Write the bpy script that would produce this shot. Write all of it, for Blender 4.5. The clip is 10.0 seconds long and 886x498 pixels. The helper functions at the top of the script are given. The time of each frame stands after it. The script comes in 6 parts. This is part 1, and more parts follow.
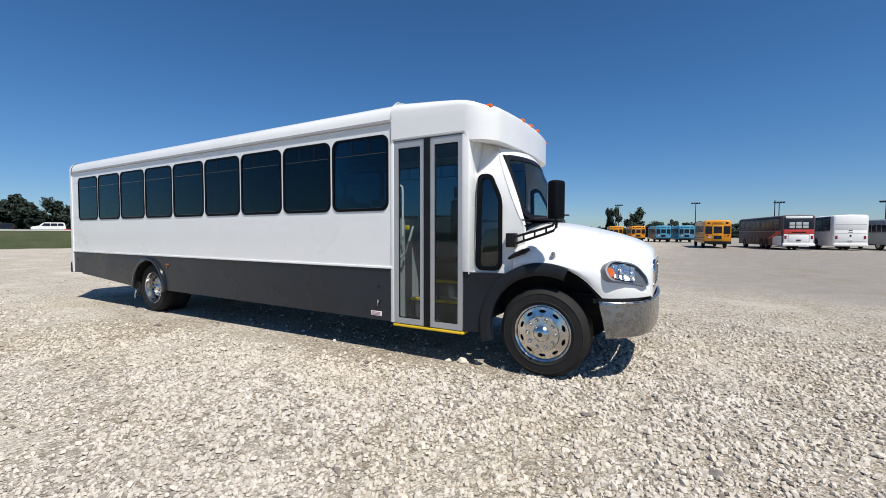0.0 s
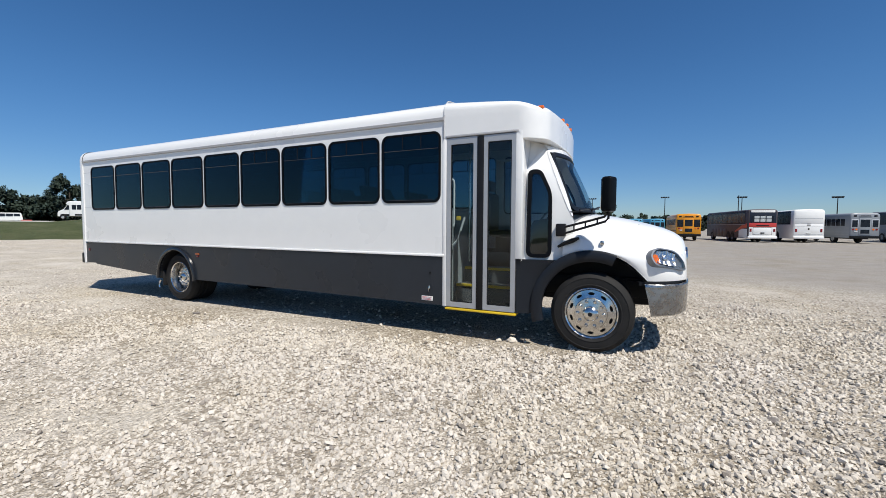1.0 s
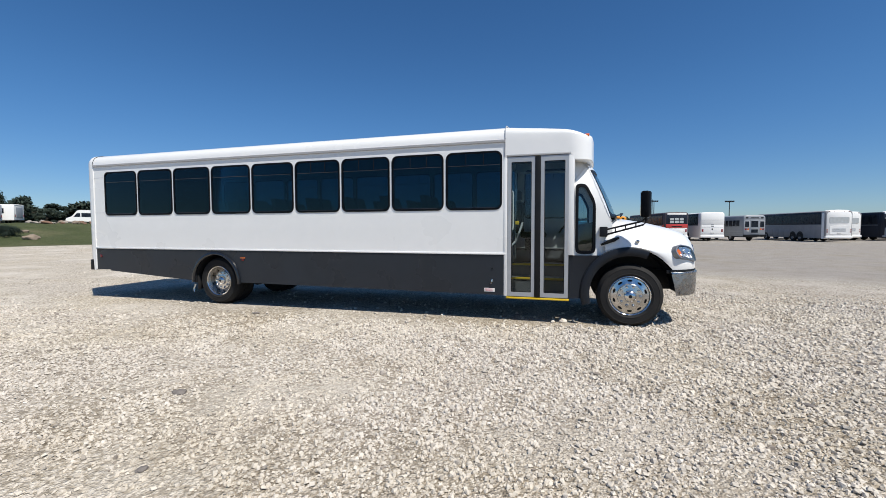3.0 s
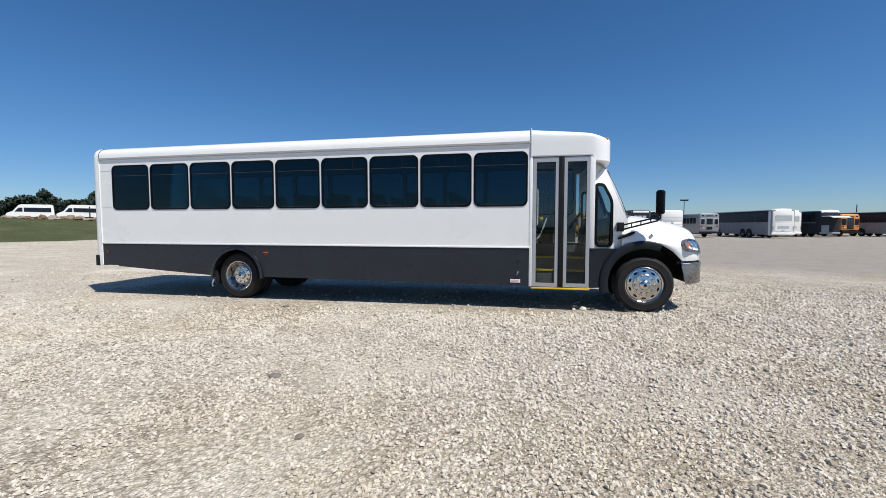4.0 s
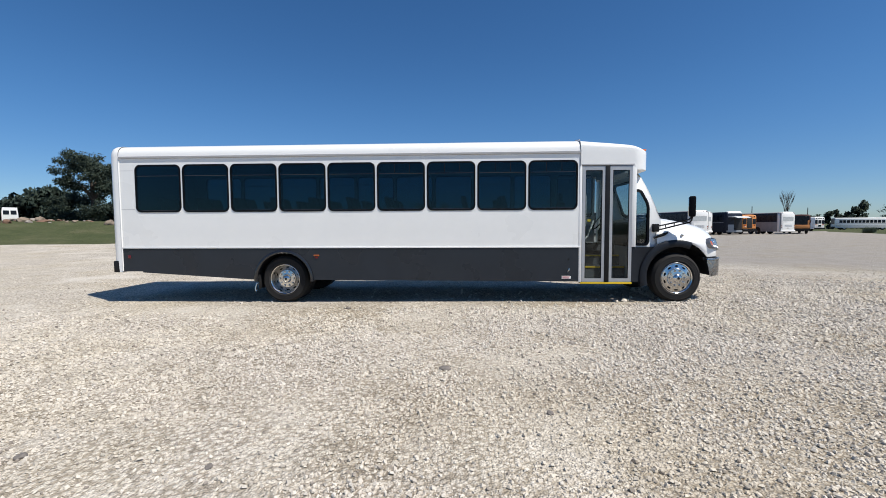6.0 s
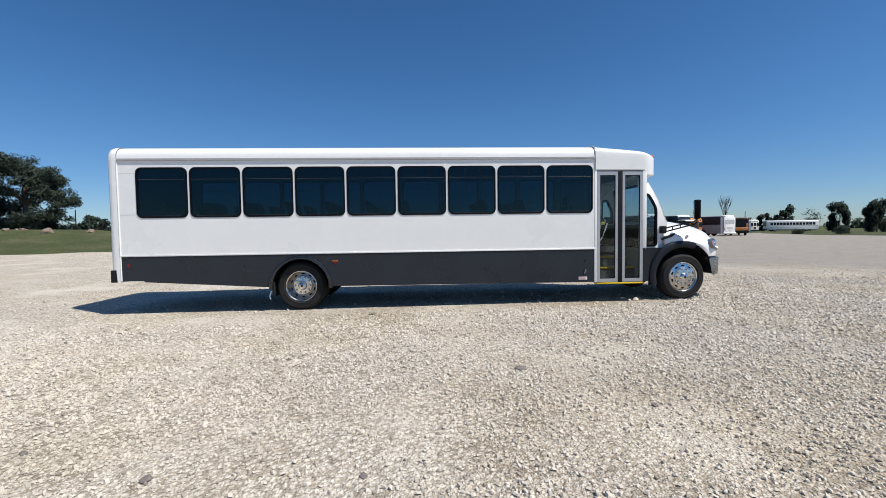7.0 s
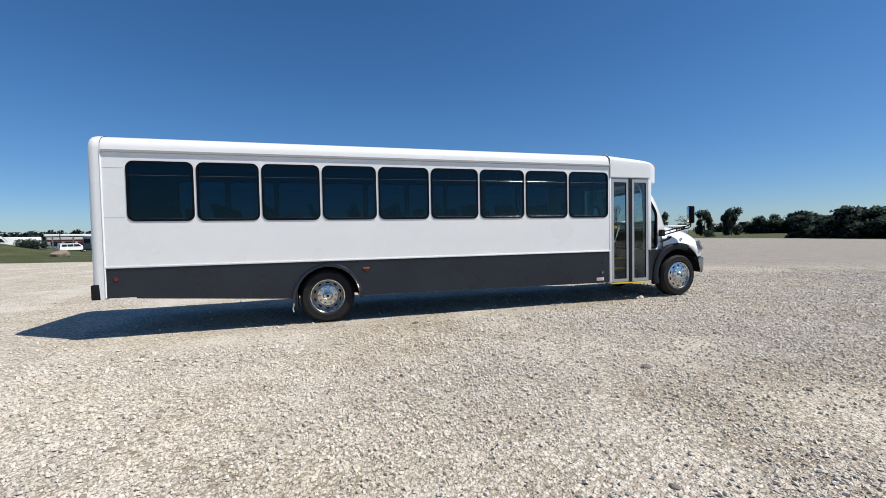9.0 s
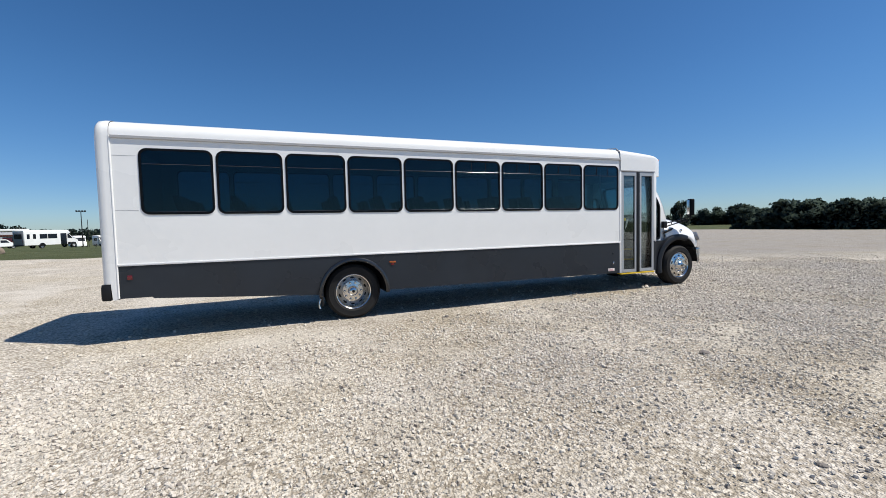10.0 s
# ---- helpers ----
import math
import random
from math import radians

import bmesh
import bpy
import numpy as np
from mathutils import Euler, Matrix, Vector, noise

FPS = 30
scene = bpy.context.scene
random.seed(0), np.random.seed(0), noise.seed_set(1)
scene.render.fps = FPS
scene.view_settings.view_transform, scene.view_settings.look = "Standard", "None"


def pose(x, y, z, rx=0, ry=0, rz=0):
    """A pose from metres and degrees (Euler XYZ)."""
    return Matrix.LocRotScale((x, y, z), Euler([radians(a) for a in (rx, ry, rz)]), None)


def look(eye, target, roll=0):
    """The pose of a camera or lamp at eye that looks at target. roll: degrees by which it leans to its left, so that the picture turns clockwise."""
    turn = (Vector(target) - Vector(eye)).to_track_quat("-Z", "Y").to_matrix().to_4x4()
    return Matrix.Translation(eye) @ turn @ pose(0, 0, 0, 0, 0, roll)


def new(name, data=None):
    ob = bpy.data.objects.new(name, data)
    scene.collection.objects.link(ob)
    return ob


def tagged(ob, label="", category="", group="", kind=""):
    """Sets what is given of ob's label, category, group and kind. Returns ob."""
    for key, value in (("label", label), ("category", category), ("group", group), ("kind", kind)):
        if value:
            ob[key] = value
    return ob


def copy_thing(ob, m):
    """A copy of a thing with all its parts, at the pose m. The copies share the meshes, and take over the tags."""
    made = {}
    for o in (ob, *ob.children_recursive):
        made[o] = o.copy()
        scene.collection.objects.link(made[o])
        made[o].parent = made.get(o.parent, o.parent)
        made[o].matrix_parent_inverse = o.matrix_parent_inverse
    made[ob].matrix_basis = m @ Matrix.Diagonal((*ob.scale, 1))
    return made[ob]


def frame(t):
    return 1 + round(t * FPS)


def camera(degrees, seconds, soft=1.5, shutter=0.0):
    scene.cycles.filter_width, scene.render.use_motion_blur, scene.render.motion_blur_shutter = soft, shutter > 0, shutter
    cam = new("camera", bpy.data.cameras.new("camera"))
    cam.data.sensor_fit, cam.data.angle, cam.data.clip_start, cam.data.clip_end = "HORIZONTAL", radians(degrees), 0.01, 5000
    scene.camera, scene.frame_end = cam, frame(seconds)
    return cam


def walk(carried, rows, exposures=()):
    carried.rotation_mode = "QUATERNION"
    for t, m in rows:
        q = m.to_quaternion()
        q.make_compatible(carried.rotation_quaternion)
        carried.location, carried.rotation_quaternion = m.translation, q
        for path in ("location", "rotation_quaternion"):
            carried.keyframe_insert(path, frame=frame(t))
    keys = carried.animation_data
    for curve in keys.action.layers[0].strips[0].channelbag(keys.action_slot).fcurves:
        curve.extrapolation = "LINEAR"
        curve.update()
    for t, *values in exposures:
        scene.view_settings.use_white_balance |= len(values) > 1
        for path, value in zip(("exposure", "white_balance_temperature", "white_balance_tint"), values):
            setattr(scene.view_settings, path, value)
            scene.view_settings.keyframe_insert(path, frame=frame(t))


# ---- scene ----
cam = camera(93.6, 10.0, soft=0.75)
PATH = [
    (0, (0.132, -0.078, 1.558), (-0.852, 1.662, 1.482), 0.1),
    (0.5, (-0.2, -0.519, 1.535), (-1.128, 1.25, 1.435), 0.2),
    (1, (-0.571, -0.934, 1.527), (-1.443, 0.863, 1.415), 0.3),
    (1.5, (-0.886, -1.398, 1.534), (-1.699, 0.426, 1.423), 0.2),
    (2, (-1.187, -1.869, 1.569), (-1.927, -0.014, 1.463), 0.0),
    (2.5, (-1.62, -2.3, 1.559), (-2.275, -0.413, 1.461), -0.1),
    (4, (-3.11, -3.397, 1.51), (-3.513, -1.442, 1.396), 0.0),
    (4.5, (-3.653, -3.675, 1.518), (-3.984, -1.706, 1.399), 0.1),
    (5, (-4.255, -3.894, 1.527), (-4.515, -1.914, 1.408), -0.0),
    (5.5, (-4.846, -4.083, 1.546), (-5.025, -2.095, 1.429), -0.1),
    (7, (-6.739, -4.19, 1.525), (-6.626, -2.195, 1.437), -0.8),
    (7.5, (-7.383, -4.123, 1.507), (-7.168, -2.136, 1.438), -1.0),
    (8, (-7.98, -3.965, 1.504), (-7.659, -1.992, 1.448), -1.0),
    (8.5, (-8.582, -3.766, 1.511), (-8.152, -1.814, 1.456), -1.0),
    (9, (-9.14, -3.603, 1.54), (-8.601, -1.678, 1.471), -1.1),
    (9.5, (-9.711, -3.328, 1.518), (-9.073, -1.435, 1.434), -1.3),
    (10, (-10.313, -3.125, 1.563), (-9.59, -1.263, 1.456), -1.4),
]
walk(cam, [(t, look(eye, target, roll)) for t, eye, target, roll in PATH], [(0, 0.31), (5, 0.34), (10, 0.36)])


# ---- light ----
SUN_WAY = Vector((0.53, -0.33, 1.0)).normalized()
elevation = math.asin(SUN_WAY.z)
world = bpy.data.worlds.new("sky")
scene.world = world
world.use_nodes = True
wn = world.node_tree.nodes
sky = wn.new("ShaderNodeTexSky")
sky.sky_type, sky.sun_disc = "NISHITA", False
sky.sun_elevation, sky.sun_rotation = elevation, math.atan2(SUN_WAY.x, SUN_WAY.y)
sky.air_density, sky.dust_density, sky.ozone_density = 0.8, 0.3, 2.5
wn["Background"].inputs["Strength"].default_value = 0.0750
vivid = wn.new("ShaderNodeHueSaturation")
vivid.inputs["Saturation"].default_value, vivid.inputs["Hue"].default_value = 1.2, 0.5
world.node_tree.links.new(sky.outputs[0], vivid.inputs["Color"])
cast = wn.new("ShaderNodeMix")
cast.data_type, cast.blend_type = "RGBA", "MULTIPLY"
cast.inputs[0].default_value = 1.0
world.node_tree.links.new(vivid.outputs[0], cast.inputs[6])
# a little moisture low in the sky: deeper and bluer towards the horizon
way = wn.new("ShaderNodeTexCoord")
split = wn.new("ShaderNodeSeparateXYZ")
low_sky = wn.new("ShaderNodeValToRGB")
low_sky.color_ramp.interpolation = "EASE"
low_sky.color_ramp.elements[0].position, low_sky.color_ramp.elements[0].color = 0.0, (0.71, 0.845, 1.02, 1)
low_sky.color_ramp.elements[1].position, low_sky.color_ramp.elements[1].color = 0.30, (0.80, 1.026, 1.155, 1)
world.node_tree.links.new(way.outputs["Generated"], split.inputs[0])
world.node_tree.links.new(split.outputs["Z"], low_sky.inputs[0])
world.node_tree.links.new(low_sky.outputs[0], cast.inputs[7])
world.node_tree.links.new(cast.outputs[2], wn["Background"].inputs["Color"])
sun = new("sun", bpy.data.lights.new("sun", "SUN"))
sun.data.energy, sun.data.angle, sun.data.color = 4.25, radians(0.53), (1.0, 0.955, 0.87)
sun.matrix_world = look(SUN_WAY * 60, (0, 0, 0))


# ---- materials ----
def surface(name, colour, rough=0.5, metal=0.0, vary=0.08, scale=1.5, bump=0.0, grain=60.0, coat=0.0, rvary=0.08, spec=0.5):
    """A painted, rubber or metal surface: colour clouds at two sizes, uneven gloss and fine relief."""
    m = bpy.data.materials.new(name)
    m.use_nodes = True
    nt = m.node_tree
    n, ln = nt.nodes, nt.links.new
    p = n["Principled BSDF"]
    tc = n.new("ShaderNodeTexCoord")
    big, small = n.new("ShaderNodeTexNoise"), n.new("ShaderNodeTexNoise")
    big.inputs["Scale"].default_value, big.inputs["Detail"].default_value = scale, 4
    small.inputs["Scale"].default_value, small.inputs["Detail"].default_value = grain, 3
    ln(tc.outputs["Object"], big.inputs["Vector"])
    ln(tc.outputs["Object"], small.inputs["Vector"])
    add = n.new("ShaderNodeMath")
    add.operation = "MULTIPLY_ADD"
    add.inputs[1].default_value = 0.45
    ln(small.outputs["Fac"], add.inputs[0])
    ln(big.outputs["Fac"], add.inputs[2])
    mr = n.new("ShaderNodeMapRange")
    mr.inputs["From Min"].default_value, mr.inputs["From Max"].default_value = 0.4, 1.05
    mr.inputs["To Min"].default_value, mr.inputs["To Max"].default_value = 1 - vary, 1 + vary
    ln(add.outputs[0], mr.inputs["Value"])
    sc = n.new("ShaderNodeVectorMath")
    sc.operation = "SCALE"
    sc.inputs[0].default_value = colour
    ln(mr.outputs[0], sc.inputs["Scale"])
    ln(sc.outputs[0], p.inputs["Base Color"])
    rr = n.new("ShaderNodeMapRange")
    rr.inputs["From Min"].default_value, rr.inputs["From Max"].default_value = 0.35, 0.7
    rr.inputs["To Min"].default_value, rr.inputs["To Max"].default_value = max(0.01, rough - rvary), rough + rvary
    ln(big.outputs["Fac"], rr.inputs["Value"])
    ln(rr.outputs[0], p.inputs["Roughness"])
    p.inputs["Metallic"].default_value = metal
    p.inputs["Specular IOR Level"].default_value = spec
    p.inputs["Coat Weight"].default_value = coat
    p.inputs["Coat Roughness"].default_value = 0.06
    if bump:
        b = n.new("ShaderNodeBump")
        b.inputs["Strength"].default_value, b.inputs["Distance"].default_value = bump, 0.01
        ln(add.outputs[0], b.inputs["Height"])
        ln(b.outputs[0], p.inputs["Normal"])
    return m


def glazing(name, tint, gloss=0.02, ior=1.36, skin=(1, 1, 1), even=False):
    """A thin pane: tinted see-through with a mirror skin."""
    m = bpy.data.materials.new(name)
    m.use_nodes = True
    nt = m.node_tree
    n, ln = nt.nodes, nt.links.new
    n.remove(n["Principled BSDF"])
    tr, gl, fr, mx = (n.new("ShaderNode" + k) for k in ("BsdfTransparent", "BsdfGlossy", "Fresnel", "MixShader"))
    tr.inputs["Color"].default_value = (*tint, 1)
    gl.inputs["Roughness"].default_value = gloss
    gl.inputs["Color"].default_value = (*skin, 1)
    fr.inputs["IOR"].default_value = ior
    if even:
        # the same gloss from either face of the sheet
        lw, pw, ma = n.new("ShaderNodeLayerWeight"), n.new("ShaderNodeMath"), n.new("ShaderNodeMath")
        lw.inputs["Blend"].default_value = 0.5
        pw.operation, ma.operation = "POWER", "MULTIPLY_ADD"
        pw.inputs[1].default_value = 5.0
        f0 = ((ior - 1) / (ior + 1)) ** 2
        ma.inputs[1].default_value, ma.inputs[2].default_value = 0.5 * (1 - f0), f0
        ln(lw.outputs["Facing"], pw.inputs[0])
        ln(pw.outputs[0], ma.inputs[0])
        ln(ma.outputs[0], mx.inputs[0])
    else:
        ln(fr.outputs[0], mx.inputs[0])
    ln(tr.outputs[0], mx.inputs[1])
    ln(gl.outputs[0], mx.inputs[2])
    ln(mx.outputs[0], n["Material Output"].inputs["Surface"])
    return m


WHITE = surface("white_paint", (0.80, 0.80, 0.785), 0.32, vary=0.03, scale=0.9, coat=0.5, bump=0.015, grain=9)
DARK = surface("charcoal_paint", (0.020, 0.0245, 0.032), 0.32, vary=0.16, scale=1.2, coat=0.0, spec=0.35, bump=0.006, grain=8)
# the skirt's charcoal, darkened in colour for the shade round the front wheel
FLARE = surface("shaded_charcoal", (0.0135, 0.016, 0.021), 0.40, vary=0.16, scale=2, spec=0.25, bump=0.01, grain=30)
BLACK = surface("black_plastic", (0.011, 0.0115, 0.013), 0.45, spec=0.2, vary=0.25, scale=4, bump=0.05, grain=120)
GLOSSBLACK = surface("gloss_black", (0.012, 0.013, 0.016), 0.22, spec=0.5, coat=0.5, vary=0.2, scale=3)
FRAMEBLACK = surface("black_window_frame", (0.005, 0.006, 0.008), 0.5, spec=0.06, vary=0.2, scale=3)
RUBBER = surface("tyre_rubber", (0.020, 0.0195, 0.0195), 0.75, spec=0.2, vary=0.35, scale=5, bump=0.15, grain=90)
DARKALU = surface("dark_anodised_bar", (0.10, 0.105, 0.12), 0.15, metal=1.0, vary=0.06, scale=4, rvary=0.03)
ALU = surface("anodised_frame", (0.42, 0.43, 0.445), 0.42, metal=0.35, vary=0.06, scale=4)
CHROME = surface("chrome", (0.70, 0.69, 0.67), 0.17, metal=1.0, vary=0.05, scale=6, rvary=0.05)
ALLOY = surface("machined_alloy", (0.66, 0.645, 0.62), 0.20, metal=1.0, vary=0.16, scale=16, grain=90, bump=0.05, rvary=0.08)
REFLECTOR = surface("lamp_reflector", (0.72, 0.72, 0.71), 0.20, metal=0.92, vary=0.2, scale=40, rvary=0.1)
BEZEL = surface("grey_lamp_bezel", (0.23, 0.24, 0.26), 0.38, metal=0.6, vary=0.1, scale=8)
LAMPDARK = surface("smoked_lamp_back", (0.13, 0.135, 0.145), 0.35, vary=0.1, scale=8)
# alloy darkened for the shade inside the deep rear wheel dish
ALLOYDARK = surface("shaded_alloy", (0.30, 0.29, 0.28), 0.34, metal=1.0, vary=0.25, scale=14, grain=80, rvary=0.1)
SIDERED = surface("dull_red_lens", (0.125, 0.009, 0.012), 0.25, vary=0.15, scale=25, coat=0.3)
SIDEAMBER = surface("dull_amber_lens", (0.34, 0.085, 0.015), 0.25, vary=0.15, scale=25, coat=0.3)
STEEL = surface("mottled_steel", (0.37, 0.368, 0.366), 0.30, metal=1.0, vary=0.17, scale=16, grain=60, bump=0.16, rvary=0.14)
GREYTRIM = surface("grey_gutter", (0.42, 0.42, 0.43), 0.5, vary=0.08, scale=3)
YELLOW = surface("yellow_nosing", (0.75, 0.50, 0.02), 0.5, vary=0.12, scale=6)
AMBER = surface("amber_lens", (0.80, 0.16, 0.01), 0.18, vary=0.1, scale=20, coat=0.6)
REDLENS = surface("red_lens", (0.22, 0.010, 0.012), 0.22, vary=0.1, scale=20, coat=0.4)
LABELWHITE = surface("label_white", (0.78, 0.77, 0.75), 0.5, vary=0.04)
LABELRED = surface("label_red", (0.55, 0.05, 0.05), 0.5, vary=0.08)
SEATCLOTH = surface("seat_cloth", (0.035, 0.038, 0.045), 0.85, vary=0.25, scale=8, bump=0.2, grain=150)
CABIN = surface("cabin_lining", (0.34, 0.35, 0.36), 0.7, vary=0.08, scale=3)
CABINFLOOR = surface("cabin_floor", (0.12, 0.12, 0.125), 0.6, vary=0.2, scale=6)
UNDER = surface("chassis_black", (0.018, 0.018, 0.019), 0.6, spec=0.25, vary=0.4, scale=6, bump=0.2, grain=50)
PANE = glazing("privacy_glass", (0.200, 0.355, 0.412), ior=1.42, skin=(0.58, 0.88, 1.0))
DOORPANE = glazing("door_glass", (0.66, 0.73, 0.75))
SCREEN = glazing("windscreen_glass", (0.70, 0.77, 0.78), ior=1.5, even=True)
SIDEGLASS = glazing("driver_window_glass", (0.20, 0.25, 0.29), even=True)
LENS = glazing("clear_lens", (0.92, 0.93, 0.94), even=True)

# ---- mesh helpers ----
INVERSE = {}


def finish(name, bm, material, angle=38):
    bmesh.ops.remove_doubles(bm, verts=bm.verts, dist=0.0002)
    bmesh.ops.recalc_face_normals(bm, faces=bm.faces)
    me = bpy.data.meshes.new(name)
    bm.to_mesh(me)
    bm.free()
    me.materials.append(material)
    me.polygons.foreach_set("use_smooth", [True] * len(me.polygons))
    me.set_sharp_from_angle(angle=radians(angle))
    return me


def part(name, bm, material, parent, label="", angle=38):
    """One mesh under a thing or under a part."""
    ob = new(name, finish(name, bm, material, angle))
    ob.parent = parent
    if parent in INVERSE:
        ob.matrix_parent_inverse = INVERSE[parent]
    return tagged(ob, label)


def thing(name, label, category, base=(0, 0, 0), group="", kind="", world_coords=False):
    """An Empty at the base of a thing; its parts are given in its own frame, or in the world's."""
    ob = new(name)
    ob.empty_display_size = 0.3
    ob.matrix_basis = Matrix.Translation(base)
    if world_coords:
        INVERSE[ob] = Matrix.Translation(base).inverted()
    return tagged(ob, label, category, group, kind)


def solo(name, bm, material, label, category, m=None, group="", kind="", angle=38):
    ob = new(name, finish(name, bm, material, angle))
    if m is not None:
        ob.matrix_basis = m
    return tagged(ob, label, category, group, kind)


def box(bm, x0, x1, y0, y1, z0, z1, bevel=0.0, seg=2):
    vs = [bm.verts.new((x, y, z)) for x in (x0, x1) for y in (y0, y1) for z in (z0, z1)]
    fs = [bm.faces.new([vs[i] for i in q]) for q in ((0, 1, 3, 2), (4, 6, 7, 5), (0, 4, 5, 1), (2, 3, 7, 6), (0, 2, 6, 4), (1, 5, 7, 3))]
    if bevel:
        es = list({e for f in fs for e in f.edges})
        bmesh.ops.bevel(bm, geom=es, offset=bevel, segments=seg, affect="EDGES", profile=0.5)
    return bm


def new_box(*a, **k):
    return box(bmesh.new(), *a, **k)


def tube(bm, pts, r, n=8):
    pts = [Vector(p) for p in pts]
    rings = []
    for i, p in enumerate(pts):
        way = (pts[min(i + 1, len(pts) - 1)] - pts[max(i - 1, 0)]).normalized()
        side = way.cross(Vector((0, 0, 1)) if abs(way.z) < 0.9 else Vector((1, 0, 0))).normalized()
        up = side.cross(way)
        rad = r[i] if isinstance(r, (list, tuple)) else r
        rings.append([bm.verts.new(p + rad * (math.cos(a) * side + math.sin(a) * up)) for a in (2 * math.pi * k / n for k in range(n))])
    for a, b in zip(rings, rings[1:]):
        for k in range(n):
            bm.faces.new((a[k], a[(k + 1) % n], b[(k + 1) % n], b[k]))
    bm.faces.new(rings[0][::-1])
    bm.faces.new(rings[-1])
    return bm


def lathe(bm, profile, cx, cz, n=40, a0=0.0, a1=360.0):
    """Turns a profile of (radius, y) about the line x = cx, z = cz."""
    whole = a1 - a0 > 359.9
    steps = n if whole else n + 1
    rings = []
    for k in range(steps):
        a = radians(a0 + (a1 - a0) * k / n)
        rings.append([bm.verts.new((cx + r * math.cos(a), y, cz + r * math.sin(a))) for r, y in profile])
    for k in range(steps if whole else n):
        a, b = rings[k], rings[(k + 1) % steps]
        for i in range(len(profile) - 1):
            bm.faces.new((a[i], a[i + 1], b[i + 1], b[i]))
    return bm


def loft(bm, rings, closed=True, cap0=False, cap1=False):
    vr = [[bm.verts.new(p) for p in ring] for ring in rings]
    for a, b in zip(vr, vr[1:]):
        for k in range(len(a) if closed else len(a) - 1):
            j = (k + 1) % len(a)
            bm.faces.new((a[k], a[j], b[j], b[k]))
    if cap0:
        bm.faces.new(vr[0])
    if cap1:
        bm.faces.new(vr[-1])
    return bm


def rounded(x0, x1, z0, z1, r, n=6):
    out = []
    for cx, cz, a in ((x1 - r, z1 - r, 0), (x0 + r, z1 - r, 90), (x0 + r, z0 + r, 180), (x1 - r, z0 + r, 270)):
        out += [(cx + r * math.cos(radians(a + 90 * k / n)), cz + r * math.sin(radians(a + 90 * k / n))) for k in range(n + 1)]
    return out


def soften(pts, r, n=5):
    """A polygon with its corners rounded."""
    out = []
    for i, p in enumerate(pts):
        p, a, b = Vector(p), Vector(pts[i - 1]), Vector(pts[(i + 1) % len(pts)])
        u, v = (a - p), (b - p)
        d = min(r, 0.45 * u.length, 0.45 * v.length)
        s, e = p + d * u.normalized(), p + d * v.normalized()
        for k in range(n + 1):
            t = k / n
            out.append(tuple((1 - t) ** 2 * s + 2 * t * (1 - t) * p + t * t * e))
    return out


def holed(bm, outer, holes, place, back):
    """A plate with holes: loops of (u, v), put in space by place(u, v); back is the offset of its rear face."""
    back = Vector(back)
    loops = []
    edges = []
    for loop in [outer] + list(holes):
        vs = [bm.verts.new((u, v, 0)) for u, v in loop]
        edges += [bm.edges.new((vs[i], vs[(i + 1) % len(vs)])) for i in range(len(vs))]
        loops.append(vs)
    geom = bmesh.ops.triangle_fill(bm, use_beauty=True, use_dissolve=False, edges=edges, normal=(0, 0, 1))["geom"]
    faces = [g for g in geom if isinstance(g, bmesh.types.BMFace)]
    twin = {}
    for vs in loops:
        for v in vs:
            p = Vector(place(v.co.x, v.co.y))
            twin[v] = bm.verts.new(p + back)
            v.co = p
    for f in faces:
        bm.faces.new([twin[v] for v in f.verts][::-1])
    for vs in loops:
        for i, a in enumerate(vs):
            b = vs[(i + 1) % len(vs)]
            bm.faces.new((a, b, twin[b], twin[a]))
    return bm


def lerp_table(table, x):
    if x <= table[0][0]:
        return table[0][1]
    for (a, va), (b, vb) in zip(table, table[1:]):
        if x <= b:
            t = (x - a) / (b - a)
            return va + (vb - va) * t
    return table[-1][1]


# ---- the shuttle bus ----
YN, YF, YC = 4.275, 6.725, 5.5
FRONT_AXLE, REAR_AXLE = -1.135, -9.14
bus = thing("shuttle_bus", "long white and charcoal shuttle bus with tinted windows parked on gravel", "bus", (-6.4, YC, 0), world_coords=True)


def near(u, v):
    return (u, YN, v)


def far(u, v):
    return (u, YF, v)


WIN = [(-4.10 - 1.0145 * i, -3.15 - 1.0145 * i) for i in range(9)]
WZ0, WZ1 = 1.862, 2.822

# side walls, with the window openings cut through
openings = [rounded(a, b, WZ0, WZ1, 0.10) for a, b in WIN]
part("side_wall", holed(bmesh.new(), [(-12.57, 1.11), (-3.075, 1.11), (-3.075, 3.01), (-12.57, 3.01)], openings, near, (0, 0.05, 0)), WHITE, bus)
far_open = openings + [rounded(-3.0, -2.1, 1.75, WZ1, 0.1)]
part("side_wall", holed(bmesh.new(), [(-12.57, 1.11), (-2.05, 1.11), (-2.05, 3.01), (-12.57, 3.01)], far_open, far, (0, -0.05, 0)), WHITE, bus)


def arch(cx, cz, r, a0, a1, n=18):
    return [(cx + r * math.cos(radians(a0 + (a1 - a0) * k / n)), cz + r * math.sin(radians(a0 + (a1 - a0) * k / n))) for k in range(n + 1)]


skirt = [(-3.075, 0.41), (-3.075, 1.098), (-12.57, 1.098), (-12.57, 0.615), (-12.15, 0.615), (-12.14, 0.592)] + arch(REAR_AXLE + 0.015, 0.44, 0.575, 180, 0)
part("skirt", holed(bmesh.new(), skirt, [], near, (0, 0.04, 0)), DARK, bus, "charcoal painted lower skirt")
skirt_f = [(-2.05, 0.41), (-2.05, 1.098)] + skirt[2:]
